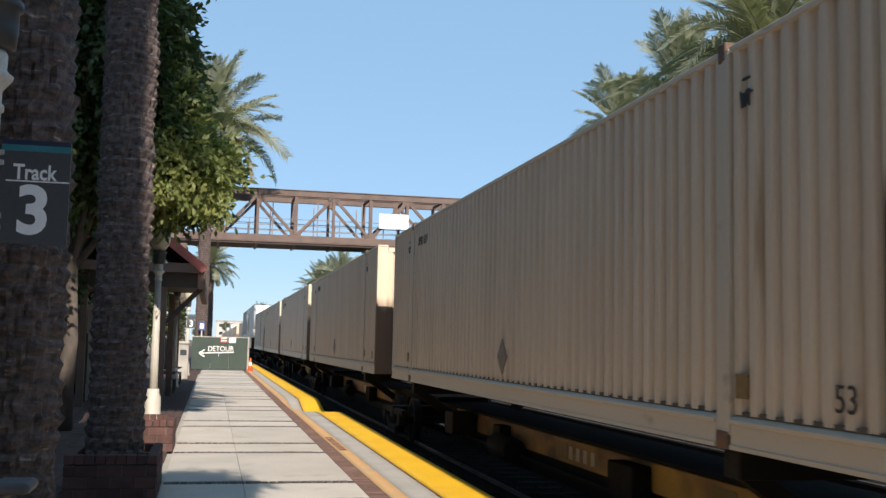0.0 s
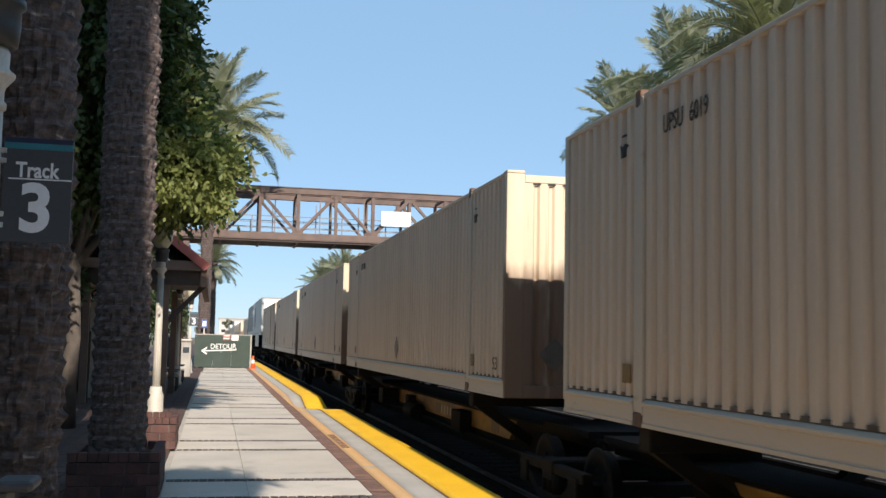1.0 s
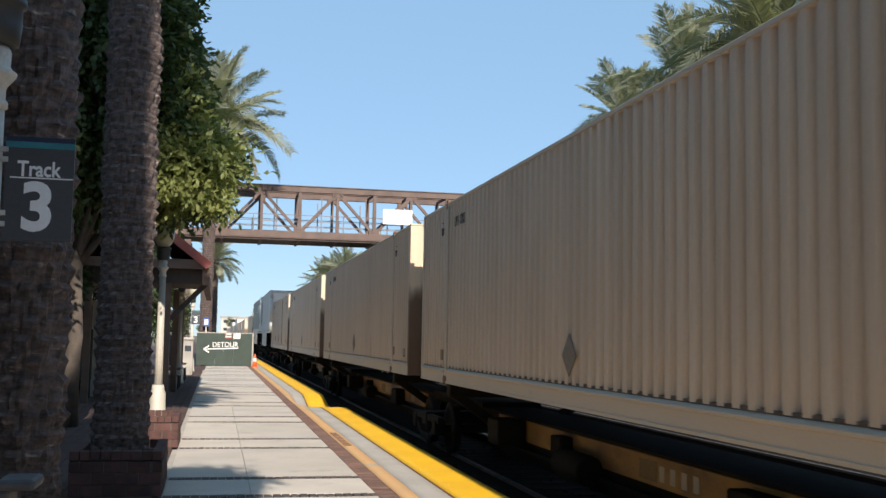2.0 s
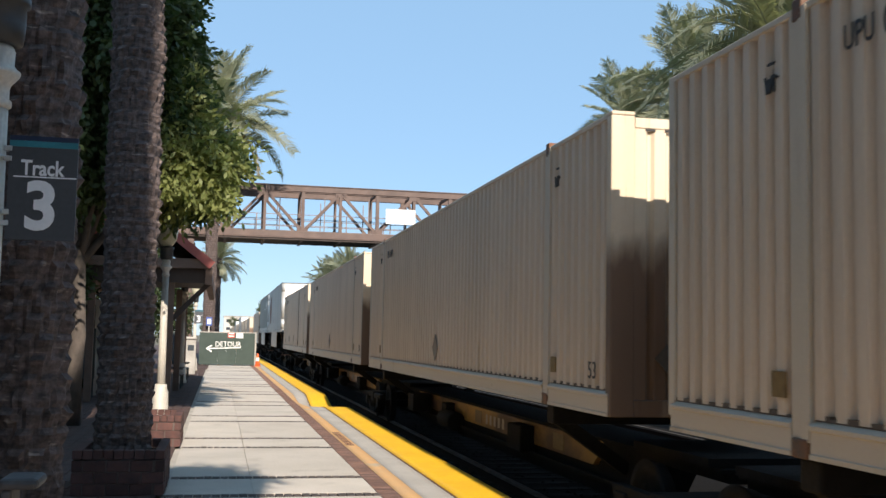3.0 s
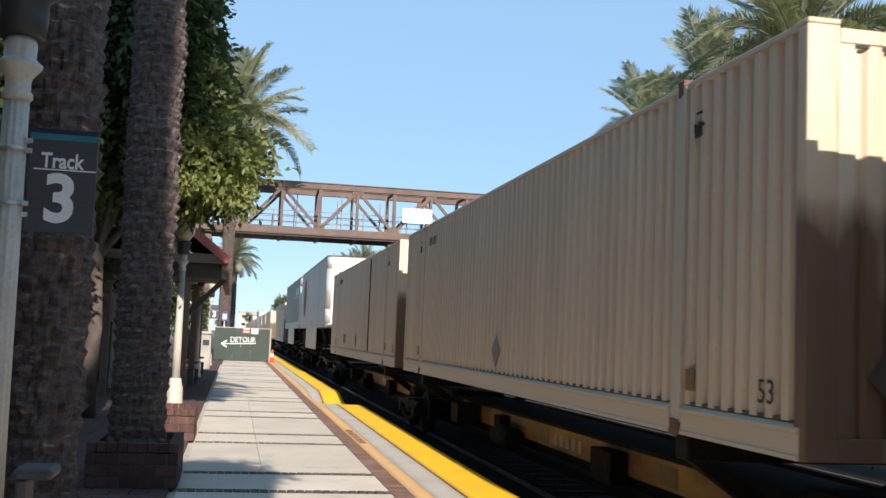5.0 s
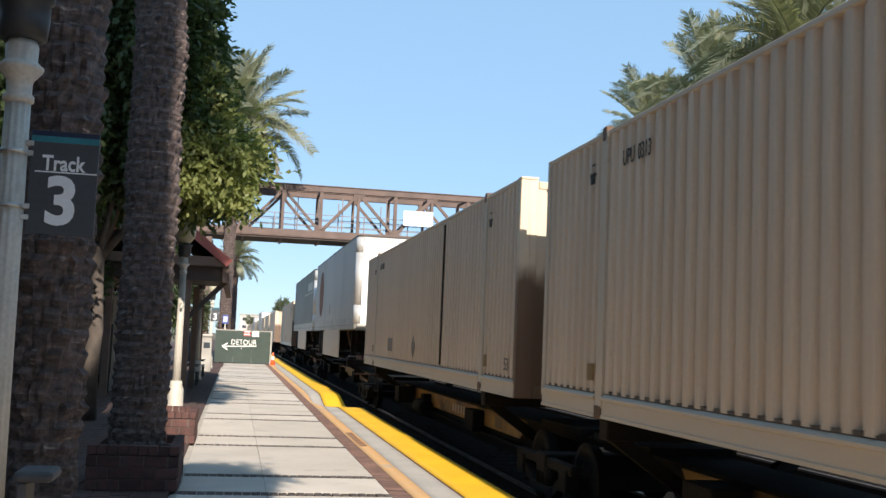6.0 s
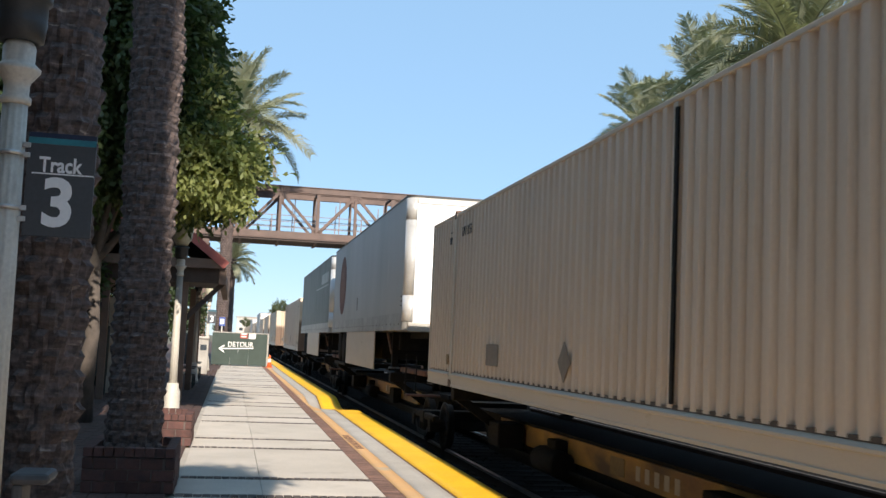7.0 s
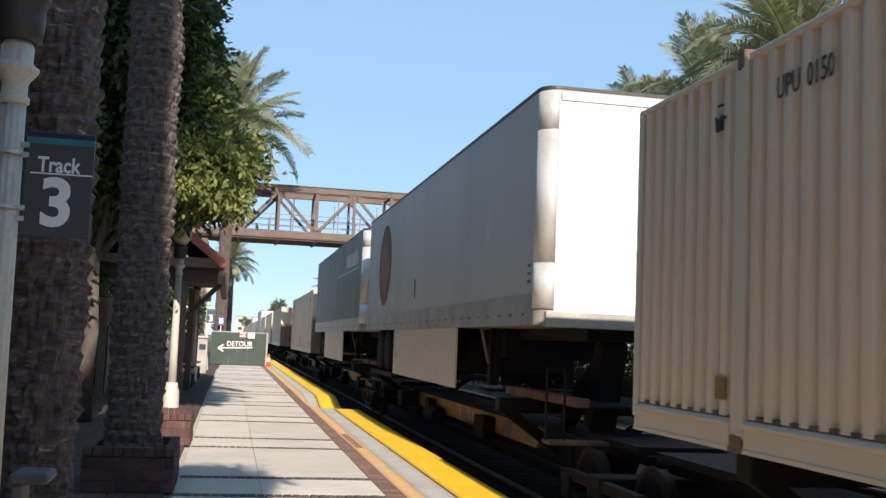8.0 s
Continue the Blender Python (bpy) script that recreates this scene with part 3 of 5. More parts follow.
tagged(part("far_border_brick", more, "border", edge), kind="stuff")

def track(cx):
    t = thing("railway_track", "worn steel rails on timber sleepers coloured for shade", "track", pose(cx, 0, 0), "railway tracks")
    for s in (-0.7525, 0.7525):
        part("rail", boxed(s - 0.036, s + 0.036, -60, 700, RAIL_Z - 0.04, RAIL_Z, bev=0.0), "rail", t, "polished rail head")
        part("rail_web", boxed(s - 0.02, s + 0.02, -60, 700, RAIL_Z - 0.16, RAIL_Z - 0.04), "rail_side", t)
    bm = bmesh.new()
    for k in range(420):
        bx(bm, -1.28, 1.28, -10 + k * 0.6, -9.77 + k * 0.6, -0.5, -0.355)
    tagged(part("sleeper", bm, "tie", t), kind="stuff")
for cx in TRACKS:
    track(cx)
stones = bmesh.new()
for k in range(5000):
    x, y = random.uniform(3.4, 6.6), random.uniform(3, 40)
    bmesh.ops.create_icosphere(stones, subdivisions=1, radius=random.uniform(0.02, 0.04), matrix=pose(x, y, -0.36, random.uniform(0, 360), random.uniform(0, 360))) if k < 900 else None
single("ballast_stones", stones, "ballast", "loose ballast stones between the rails, coloured for shade", "ballast", kind="stuff")
# ---- trees ----
def trunk_mesh(h, r0, r1, seed, lean=0.0):
    """A date palm trunk covered with the stubs of cut leaves."""
    rng = random.Random(seed)
    bm = bmesh.new()
    seg, step = 56, 0.045
    rows = int(h / step)
    rings = []
    for j in range(rows + 1):
        z = j * step
        f = z / h
        r = r0 + (r1 - r0) * f
        ring = []
        for i in range(seg):
            a = 2 * math.pi * i / seg
            row = z / 0.125
            k = math.floor(row)
            u = (a / (2 * math.pi) * 11 + 0.5 * (k % 2) + 0.13 * k) % 1.0
            w = row - k
            edge_u = 1 - abs(2 * u - 1)
            stub = min(1, edge_u * 2.2) * (0.25 + 0.75 * w) * (1.0 if w < 0.86 else (1 - w) / 0.14)
            n1 = noise.noise(Vector((math.cos(a) * 2.3, math.sin(a) * 2.3, z * 2.6 + seed * 7)))
            n2 = noise.noise(Vector((math.cos(a) * 7, math.sin(a) * 7, z * 9 + seed * 3)))
            rr = r * (0.93 + 0.05 * n1) + 0.078 * stub * (0.75 + 0.5 * n1) + 0.026 * n2
            ring.append(bm.verts.new((rr * math.cos(a) + lean * f * f, rr * math.sin(a), z)))
        rings.append(ring)
    for p, q in zip(rings, rings[1:]):
        for i in range(seg):
            bm.faces.new((p[i], p[(i + 1) % seg], q[(i + 1) % seg], q[i]))
    bm.faces.new(rings[-1])
    return bm

def frond_mesh(name, length, droop, seed, material, n=78):
    """One feather leaf along +x, bending down."""
    rng = random.Random(seed)
    bm = bmesh.new()
    def at(s):
        return Vector((length * (s - 0.18 * droop * s ** 2.6), 0, length * (0.16 * s * (1 - 0.4 * s) - droop * 0.42 * s ** 2.2)))
    tube(bm, [at(i / 10) for i in range(11)], [0.028 * (1 - 0.85 * i / 10) + 0.003 for i in range(11)], 5)
    for i in range(n):
        s = 0.14 + 0.86 * (i + rng.random() * 0.4) / n
        p = at(s)
        d = (at(min(1, s + 0.02)) - at(s - 0.02)).normalized()
        ll = length * (0.185 * math.sin(math.pi * (0.12 + 0.80 * s)) + 0.03) * rng.uniform(0.7, 1.15)
        for side in (-1, 1):
            out = Vector((0.62 * d.x, side * rng.uniform(0.60, 0.80), 0.62 * d.z + rng.uniform(0.12, 0.42))).normalized()
            tip = p + out * ll + d * 0.12 * ll + Vector((0, 0, -rng.uniform(0.15, 0.42) * ll))
            wv = d * 0.023 * rng.uniform(0.8, 1.25)
            mid = p + out * ll * 0.55 + Vector((0, 0, 0.012))
            a, b = bm.verts.new(p - wv * 0.6), bm.verts.new(p + wv * 0.6)
            c, e = bm.verts.new(mid + wv), bm.verts.new(mid - wv)
            t = bm.verts.new(tip)
            bm.faces.new((a, b, c, e))
            bm.faces.new((e, c, t))
    return meshed(name, bm, material)

FRONDS = [frond_mesh("frond", 3.3 + 0.25 * (k % 3), (0.35, 0.75, 1.1, 1.45)[k % 4], 40 + k, "frond") for k in range(8)]
DRY = [frond_mesh("dry_frond", 2.6, 1.3 + 0.3 * k, 90 + k, "frond_old") for k in range(2)]
TRUNKS = {}
def palm(x, y, z0, h, seed, r0=0.31, r1=0.27, label="date palm with rough brown trunk and feathery crown", lean=0.0, size=1.0, count=46, spread=108):
    rng = random.Random(seed)
    t = thing("palm_tree", label, "palm tree", pose(x, y, z0, rz=rng.uniform(0, 360) if not lean else 0), "palm trees along the platforms")
    key = (round(h), r0, lean)
    if key not in TRUNKS:
        TRUNKS[key] = meshed("trunk", trunk_mesh(h, r0, r1, seed, lean), "bark")
    part("trunk", TRUNKS[key], "bark", t)
    part("crown_base", turned([(r1 * 1.05, h - 0.5), (r1 * 1.5, h - 0.1), (r1 * 1.3, h + 0.3), (0.05, h + 0.55)], 16, lean), "bark", t)
    for k in range(count):
        f = (k + 0.5) / count
        az = k * 137.5 + rng.uniform(-12, 12)
        up = 82 - spread * f ** 0.85 + rng.uniform(-7, 7)
        old = f > 0.93
        me = DRY[k % 2] if old else FRONDS[(k * 3 + seed) % 8 if f > 0.25 else (k * 4) % 8]
        s = size * rng.uniform(0.88, 1.08)
        m = Matrix.Translation((lean, 0, h + 0.25 - 0.3 * f)) @ Euler((0, 0, radians(az))).to_matrix().to_4x4() @ Euler((radians(rng.uniform(-25, 25)), -radians(up), 0)).to_matrix().to_4x4() @ Matrix.Diagonal((s, s, s, 1))
        part("frond", me, "frond", t, at=m)
    return t

def leaf_cloud(blobs, per, seed, leaf=0.18, hang=0.7, holes=(), clump=0.0):
    """Leaves set in twiggy sprays over several lumps, with gaps that let the sun through."""
    rng = random.Random(seed)
    verts, faces = [], []
    for (c, r) in blobs:
        c, r = Vector(c), Vector(r)
        heads = []
        for i in range(int(per * r.x * r.z)):
            d = Vector((rng.gauss(0, 1), rng.gauss(0, 1), rng.gauss(0, 1))).normalized()
            lump = 0.82 + 0.42 * noise.noise(d * 2.4 + c) + 0.26 * noise.noise(d * 6 + c)
            q = rng.uniform(0.55, 1.0) ** 0.5 * lump
            p = c + Vector((d.x * r.x, d.y * r.y, d.z * r.z)) * q
            if clump and i % 26 == 0:
                heads.append((p, d, rng.uniform(0.6, 1.4)))
            elif clump and i % 4:
                p, d, big = rng.choice(heads)
                p = p + Vector((rng.gauss(0, 1), rng.gauss(0, 1), rng.gauss(-0.3, 0.75))) * clump * big
            spray = (d + Vector((rng.gauss(0, .5), rng.gauss(0, .5), rng.gauss(0, .5) - hang))).normalized()
            for k in range(5):
                o = p + spray * (k * leaf * 0.55)
                flat = o - SUN * (o.y / SUN.y)
                if any(((flat.x - hx) / hr) ** 2 + ((flat.z - hz) / hh) ** 2 < 1 for hx, hz, hr, hh in holes):
                    continue
                ax = (spray + Vector((rng.gauss(0, .6), rng.gauss(0, .6), rng.gauss(0, .6)))).normalized()
                sd = ax.cross(Vector((rng.gauss(0, 1), rng.gauss(0, 1), rng.gauss(0, 1)))).normalized()
                l, w = leaf * rng.uniform(0.75, 1.25), leaf * 0.24
                i = len(verts)
                verts += [o, o + ax * l * 0.5 + sd * w, o + ax * l, o + ax * l * 0.5 - sd * w]
                faces.append((i, i + 1, i + 2, i + 3))
    me = bpy.data.meshes.new("leaves")
    me.from_pydata(verts, [], faces)
    return me

def fig_tree(x, y, label, blobs, per, seed, lit_tips=(), h=3.4, r=0.16, holes=(), clump=0.0):
    t = thing("fig_tree", label, "tree", pose(x, y, 0))
    bm = bmesh.new()
    tube(bm, [(0, 0, 0), (0.05, 0, h * 0.5), (0.0, 0.05, h)], [r * 1.25, r, r * 0.8], 12)
    for (c, _) in blobs[:7]:
        c = Vector(c)
        mid = Vector((c.x * 0.45, c.y * 0.45, h + (c.z - h) * 0.35))
        tube(bm, [(0, 0.05, h * 0.9), mid, c], [r * 0.6, r * 0.4, r * 0.12], 7)
    part("trunk", bm, "tree_bark", t)
    me = leaf_cloud(blobs, per, seed, holes=holes, clump=clump)
    me.materials.append(M["leaf"])
    tagged(part("crown", me, "leaf", t, "dense dark green leaves"), kind="stuff")
    # clumps in the lighter leaf colour stand for the sunlit side
    if lit_tips:
        me = leaf_cloud(lit_tips, per * 0.9, seed + 5, 0.15, clump=clump)
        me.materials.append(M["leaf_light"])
        tagged(part("young_leaves", me, "leaf_light", t, "yellow-green leaves with sunlight in their colour"), kind="stuff")
    return t

# planters in a row along the platform, with a palm in each
ROW_X = -1.02
def planter(y):
    t = thing("planter", "square brick planter with a palm standing in dark soil", "planter", pose(ROW_X, y + 0.70, 0), "brick planters along the platform")
    w, d, h, th = 0.98, 1.40, 0.49, 0.11
    for a in ((-w / 2 + .012, w / 2 - .012, -d / 2 + .012, -d / 2 + th), (-w / 2 + .012, w / 2 - .012, d / 2 - th, d / 2 - .012), (-w / 2 + .012, -w / 2 + th, -d / 2 + th, d / 2 - th), (w / 2 - th, w / 2 - .012, -d / 2 + th, d / 2 - th)):
        part("wall_core", boxed(*a, 0, h - 0.11), "mortar", t)
    part("soil", boxed(-w / 2 + th, w / 2 - th, -d / 2 + th, d / 2 - th, 0, h - 0.12), "soil", t)
    return t
BRICK = {}
def brick(t, l, x, y, z, along_x, hgt=0.118):
    key = (round(l, 3), along_x, hgt)
    if key not in BRICK:
        a = (-l / 2, l / 2, -0.055, 0.055) if along_x else (-0.055, 0.055, -l / 2, l / 2)
        BRICK[key] = meshed("brick", boxed(*a, 0, hgt, bev=0.006 if hgt > 0 else 0), "brick")
    j = random.uniform(-0.003, 0.003)
    part("brick", BRICK[key], "brick", t, at=pose(x + (0 if along_x else j), y + (j if along_x else 0), z))
def lay(t, cap=True):
    w, d = 0.98, 1.40
    for row in range(3):
        z = 0.004 + row * 0.128
        off = 0.0 if row % 2 else 0.5
        for side in (-1, 1):
            for k in range(4):
                lx = 0.232
                x = -w / 2 + lx / 2 + k * 0.247 + (0 if off else 0.0)
                if off and k == 0:
                    brick(t, 0.11, -w / 2 + 0.055, side * (d / 2 - 0.055), z, True)
                xx = x + off * 0.247
                if xx + lx / 2 <= w / 2 + 0.01:
                    brick(t, lx, xx, side * (d / 2 - 0.055), z, True)
                elif off:
                    brick(t, 0.10, w / 2 - 0.05, side * (d / 2 - 0.055), z, True)
            for k in range(5):
                brick(t, 0.228, side * (w / 2 - 0.055), -d / 2 + 0.24 + k * 0.242 - off * 0.06, z, False)
    for side in (-1, 1):
        for k in range(9):
            brick(t, 0.10, -w / 2 + 0.053 + k * 0.109, side * (d / 2 - 0.055), 0.392, True, 0.098)
        for k in range(11):
            brick(t, 0.10, side * (w / 2 - 0.055), -d / 2 + 0.165 + k * 0.107, 0.392, False, 0.098)

for k in range(-1, 2):
    lay(planter(12.0 + PERIOD * k))
palm(-1.26, 7.66, 0.36, 12.6, 11, 0.245, 0.228, lean=-0.33)
palm(-1.05, 12.72, 0.36, 12.9, 12, 0.30, 0.262, lean=-0.21)
palm(-0.65, 63.7, 0, 13.9, 13, 0.36, 0.32, lean=0.03, size=1.55, count=50, spread=90)
palm(-0.3, 85, 0, 7.5, 31, 0.3, 0.27, label="distant date palm with drooping pale fronds", size=0.72)
palm(13.5, 23.4, -0.4, 9.3, 33, 0.3, 0.28, label="date palm beyond the tracks, fronds in sun", size=1.04, count=62)
palm(15.8, 33.0, -0.4, 10.4, 37, 0.3, 0.28, label="date palm beyond the tracks, fronds in sun", size=1.0, count=54)
palm(16.4, 40.0, -0.4, 10.8, 38, 0.3, 0.28, label="date palm beyond the tracks, fronds in sun", size=0.9, count=50)
palm(12.6, 104, -0.4, 8.0, 34, 0.3, 0.28, label="date palm beyond the tracks, fronds in sun")
palm(12.6, 116, -0.4, 8.2, 35, 0.3, 0.28, label="date palm beyond the tracks, fronds in sun")
palm(12.6, 128, -0.4, 8.4, 36, 0.3, 0.28, label="date palm beyond the tracks, fronds in sun")

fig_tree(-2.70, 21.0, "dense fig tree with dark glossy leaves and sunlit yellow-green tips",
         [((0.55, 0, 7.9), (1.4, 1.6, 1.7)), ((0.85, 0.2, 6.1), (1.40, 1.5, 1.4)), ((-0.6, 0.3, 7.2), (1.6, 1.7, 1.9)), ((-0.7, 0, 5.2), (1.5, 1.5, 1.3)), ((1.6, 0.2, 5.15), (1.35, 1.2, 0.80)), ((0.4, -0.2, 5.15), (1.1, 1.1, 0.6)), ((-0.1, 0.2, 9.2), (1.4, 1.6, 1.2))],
         2000, 3, lit_tips=[((2.05, -0.5, 5.2), (1.0, 0.9, 0.80)), ((1.95, -0.7, 4.75), (1.0, 0.8, 0.45)), ((1.8, -0.3, 6.0), (0.5, 0.8, 0.9))], clump=0.19)
fig_tree(-2.6, -0.8, "spreading fig tree at the platform's back, shading the palms",
         [((1.3, 0.0, 8.0), (2.4, 1.7, 0.95)), ((1.5, 0.3, 6.5), (1.05, 1.2, 0.85)), ((0.1, 0.0, 10.6), (1.6, 1.7, 1.9)), ((1.90, -0.2, 9.6), (0.70, 0.9, 0.70)), ((1.90, -0.2, 10.4), (0.70, 0.9, 0.70)), ((1.90, -0.2, 11.3), (0.70, 0.9, 0.70)), ((1.90, -0.2, 12.2), (0.70, 0.9, 0.70)), ((1.90, -0.2, 13.1), (0.70, 0.9, 0.70)), ((2.1, 0.0, 7.2), (0.9, 1.2, 0.8)), ((2.95, 0.0, 7.1), (0.60, 1.0, 0.55)), ((3.1, -0.2, 8.2), (0.65, 0.9, 0.45)), ((1.85, 0.1, 4.6), (0.9, 1.0, 0.7)), ((1.7, 0.1, 5.6), (0.8, 1.0, 0.7)), ((-0.9, 0, 8.0), (2.3, 2.0, 2.6)), ((0.5, 0, 5.5), (1.6, 1.4, 0.85)), ((0.0, 0.1, 4.2), (1.7, 1.4, 0.8)), ((0.4, 0.2, 6.9), (1.25, 1.3, 0.7)), ((-1.6, 0, 5.2), (1.5, 1.4, 1.2))], 2500, 4, holes=((3.0, 12.3, 0.64, 3.5),))
fig_tree(-5.0, 4.5, "shaded fig tree with dark leaves behind the palms",
         [((0.4, 0, 5.4), (2.0, 2.0, 2.0)), ((-1.2, 0.5, 4.6), (2.0, 1.8, 1.6)), ((0.6, 0.6, 3.6), (1.6, 1.5, 1.1)), ((0, 0, 7.4), (2.2, 2.0, 1.6))], 1000, 14)
fig_tree(-5.2, 17.0, "shaded fig tree with dark leaves behind the palms",
         [((0.6, 0, 5.4), (1.9, 1.8, 2.0)), ((-1.2, 0.5, 4.4), (2.0, 1.8, 1.6)), ((1.2, 0.8, 3.4), (1.3, 1.3, 1.0)), ((0, 0, 7.4), (2.0, 2.0, 1.6))], 1100, 8)
fig_tree(-6.2, 27.0, "shaded fig tree with dark leaves behind the palms",
         [((0.6, 0, 5.0), (2.2, 2.0, 2.0)), ((-1.6, 0.5, 4.4), (2.2, 2.0, 1.9)), ((1.6, 0.8, 3.2), (1.4, 1.3, 1.2)), ((0, 0, 7.2), (2.2, 2.0, 1.6))], 900, 9)
fig_tree(-4.4, 52.0, "leafy fig tree beyond the shelter",
         [((0.8, 0, 4.2), (1.9, 1.8, 1.9)), ((-1.4, 0.5, 4.0), (2.0, 1.8, 2.0)), ((2.0, 0.4, 2.9), (1.1, 1.1, 1.3)), ((-0.2, 0, 6.0), (2.2, 2.0, 1.4)), ((-3.0, 0, 3.2), (1.6, 1.6, 1.8))], 500, 15)
def hedge(x, y0, y1, h, seed, leaf="leaf"):
    rng = random.Random(seed)
    blobs = []
    y = y0
    while y < y1:
        blobs.append(((x + rng.uniform(-.2, .2), y, h * 0.5), (0.6, 0.9, h * 0.55)))
        y += 1.0
    me = leaf_cloud(blobs, 700, seed, 0.09, 0.2)
    me.materials.append(M[leaf])
    return tagged(part("hedge", me, leaf), "clipped dark green hedge added to close the view", "hedge", kind="stuff")
hedge(-8.6, 0, 60, 2.6, 51)
# hedges added beyond the tracks to keep the view past the train black
hedge(12.0, 4, 44, 2.2, 52, "leaf_shade")
hedge(12.0, 44, 140, 2.2, 53, "leaf_shade")
# near-black rows hold the shade behind the shelter
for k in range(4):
    hedge(-4.1 - 1.1 * k, 33.5, 37, 3.0, 54 + k, "leaf_shade")
def far_tree(x, y, h, seed):
    rng = random.Random(seed)
    t = thing("tree", "distant dark tree against the pale sky", "tree", pose(x, y, -0.4))
    bm = bmesh.new()
    tube(bm, [(0, 0, 0), (0.1, 0, h * 0.7)], [0.3, 0.15], 8)
    part("trunk", bm, "tree_bark", t)
    me = leaf_cloud([((rng.uniform(-1, 1), 0, h * 0.72), (1.6, 1.6, h * 0.2)), ((rng.uniform(-1.5, 1.5), 0, h * 0.85), (1.3, 1.3, h * 0.15)), ((0.3, 0, h * 0.55), (1.2, 1.2, h * 0.12))], 160, seed, 0.34, 0.2)
    me.materials.append(M["leaf_far"])
    tagged(part("crown", me, "leaf_far", t), kind="stuff")
far_tree(9.2, 215, 9.5, 61)
for k in range(16):
    far_tree(-60 + k * 8 + 3 * math.sin(k * 5), 420 + 30 * math.sin(k * 2.3), 7 + 2 * math.sin(k * 1.7), 70 + k)

# ---- footbridge ----
def bridge():
    t = thing("footbridge", "rust-brown steel truss footbridge spanning the tracks", "bridge")
    y0, y1, zb, zt = 65.0, 68.2, 7.80, 11.14
    x0, x1, pitch, first = -6.9, 40.0, 2.35, 2.47
    for y, s in ((y0, 1), (y1, -1)):
        part("top_chord", boxed(x0, x1, y - 0.13, y + 0.13, zt - 0.36, zt, bev=0.02), "steel", t)
        part("top_flange", boxed(x0, x1, y - 0.19, y + 0.19, zt + 0.002, zt + 0.05), "steel", t)
        part("bottom_chord", boxed(x0, x1, y - 0.13, y + 0.13, zb + 0.12, zb + 0.50, bev=0.02), "steel", t)
        part("bottom_flange", boxed(x0, x1, y - 0.19, y + 0.19, zb + 0.06, zb + 0.118), "steel", t)
        k = -4
        while first + k * pitch < x1:
            x = first + k * pitch
            w = 0.17 if k % 2 == 0 else 0.21
            part("post", boxed(x - w / 2, x + w / 2, y - 0.09, y + 0.09, zb + 0.5, zt - 0.36), "steel", t)
            peak = k % 2 == 0
            za, zc = (zt - 0.40, zb + 0.54) if peak else (zb + 0.54, zt - 0.40)
            if x + pitch < x1:
                part("diagonal", barred((x + 0.06, y - 0.02 * s, za), (x + pitch - 0.06, y - 0.02 * s, zc), 0.17, 0.17), "steel", t)
            if peak:
                part("gusset", boxed(x - 0.34, x + 0.34, y - 0.105, y + 0.105, zt - 0.60, zt - 0.362), "steel", t)
            else:
                part("gusset", boxed(x - 0.34, x + 0.34, y - 0.105, y + 0.105, zb + 0.502, zb + 0.72), "steel", t)
            k += 1
    part("deck", boxed(x0, x1, y0 - 0.1, y1 + 0.1, zb - 0.06, zb + 0.058), "deck", t)
    for k in range(22):
        x = first - 4 * pitch + k * pitch
        part("roof_strut", boxed(x - 0.06, x + 0.06, y0 + 0.13, y1 - 0.13, zt - 0.30, zt - 0.16), "steel", t)
        part("deck_beam", boxed(x - 0.08, x + 0.08, y0 + 0.05, y1 - 0.05, zb - 0.15, zb - 0.061), "steel", t)
    for y in (y0 + 0.24, y1 - 0.24):
        for z in (0.45, 0.8, 1.15, 1.55):
            part("guard_rail", boxed(x0, x1, y - 0.015, y + 0.015, zb + z, zb + z + 0.04), "mesh_rail", t)
        for k in range(34):
            x = x0 + 0.5 + k * 1.4
            part("guard_post", boxed(x - 0.03, x + 0.03, y - 0.03, y + 0.03, zb + 0.06, zb + (2.7 if k % 2 else 1.6)), "mesh_rail", t)
    for xx in (-1.9, -5.9, 13.2, 20.0):
        for y in (y0 + 0.2, y1 - 0.2):
            part("tower_leg", boxed(xx - 0.20, xx + 0.20, y - 0.22, y + 0.22, -0.5, zb - 0.205, bev=0.02), "steel", t)
    for y in (y0 + 0.2, y1 - 0.2):
        for z in (3.0, 6.0):
            part("tower_brace", boxed(-5.7, -2.1, y - 0.1, y + 0.1, z, z + 0.25), "steel", t)
    return t
bridge()
panel = thing("bridge_sign", "blank white sign panel hung on the footbridge truss", "sign", pose(10.97, 64.72, 8.98))
part("panel", boxed(-0.95, 0.95, -0.03, 0.03, 0, 0.95, bev=0.008), "paper", panel)
for x in (-0.7, 0.7):
    part("hanger", boxed(x - 0.03, x + 0.03, 0.031, 0.15, 0.1, 0.85), "mesh_rail", panel)

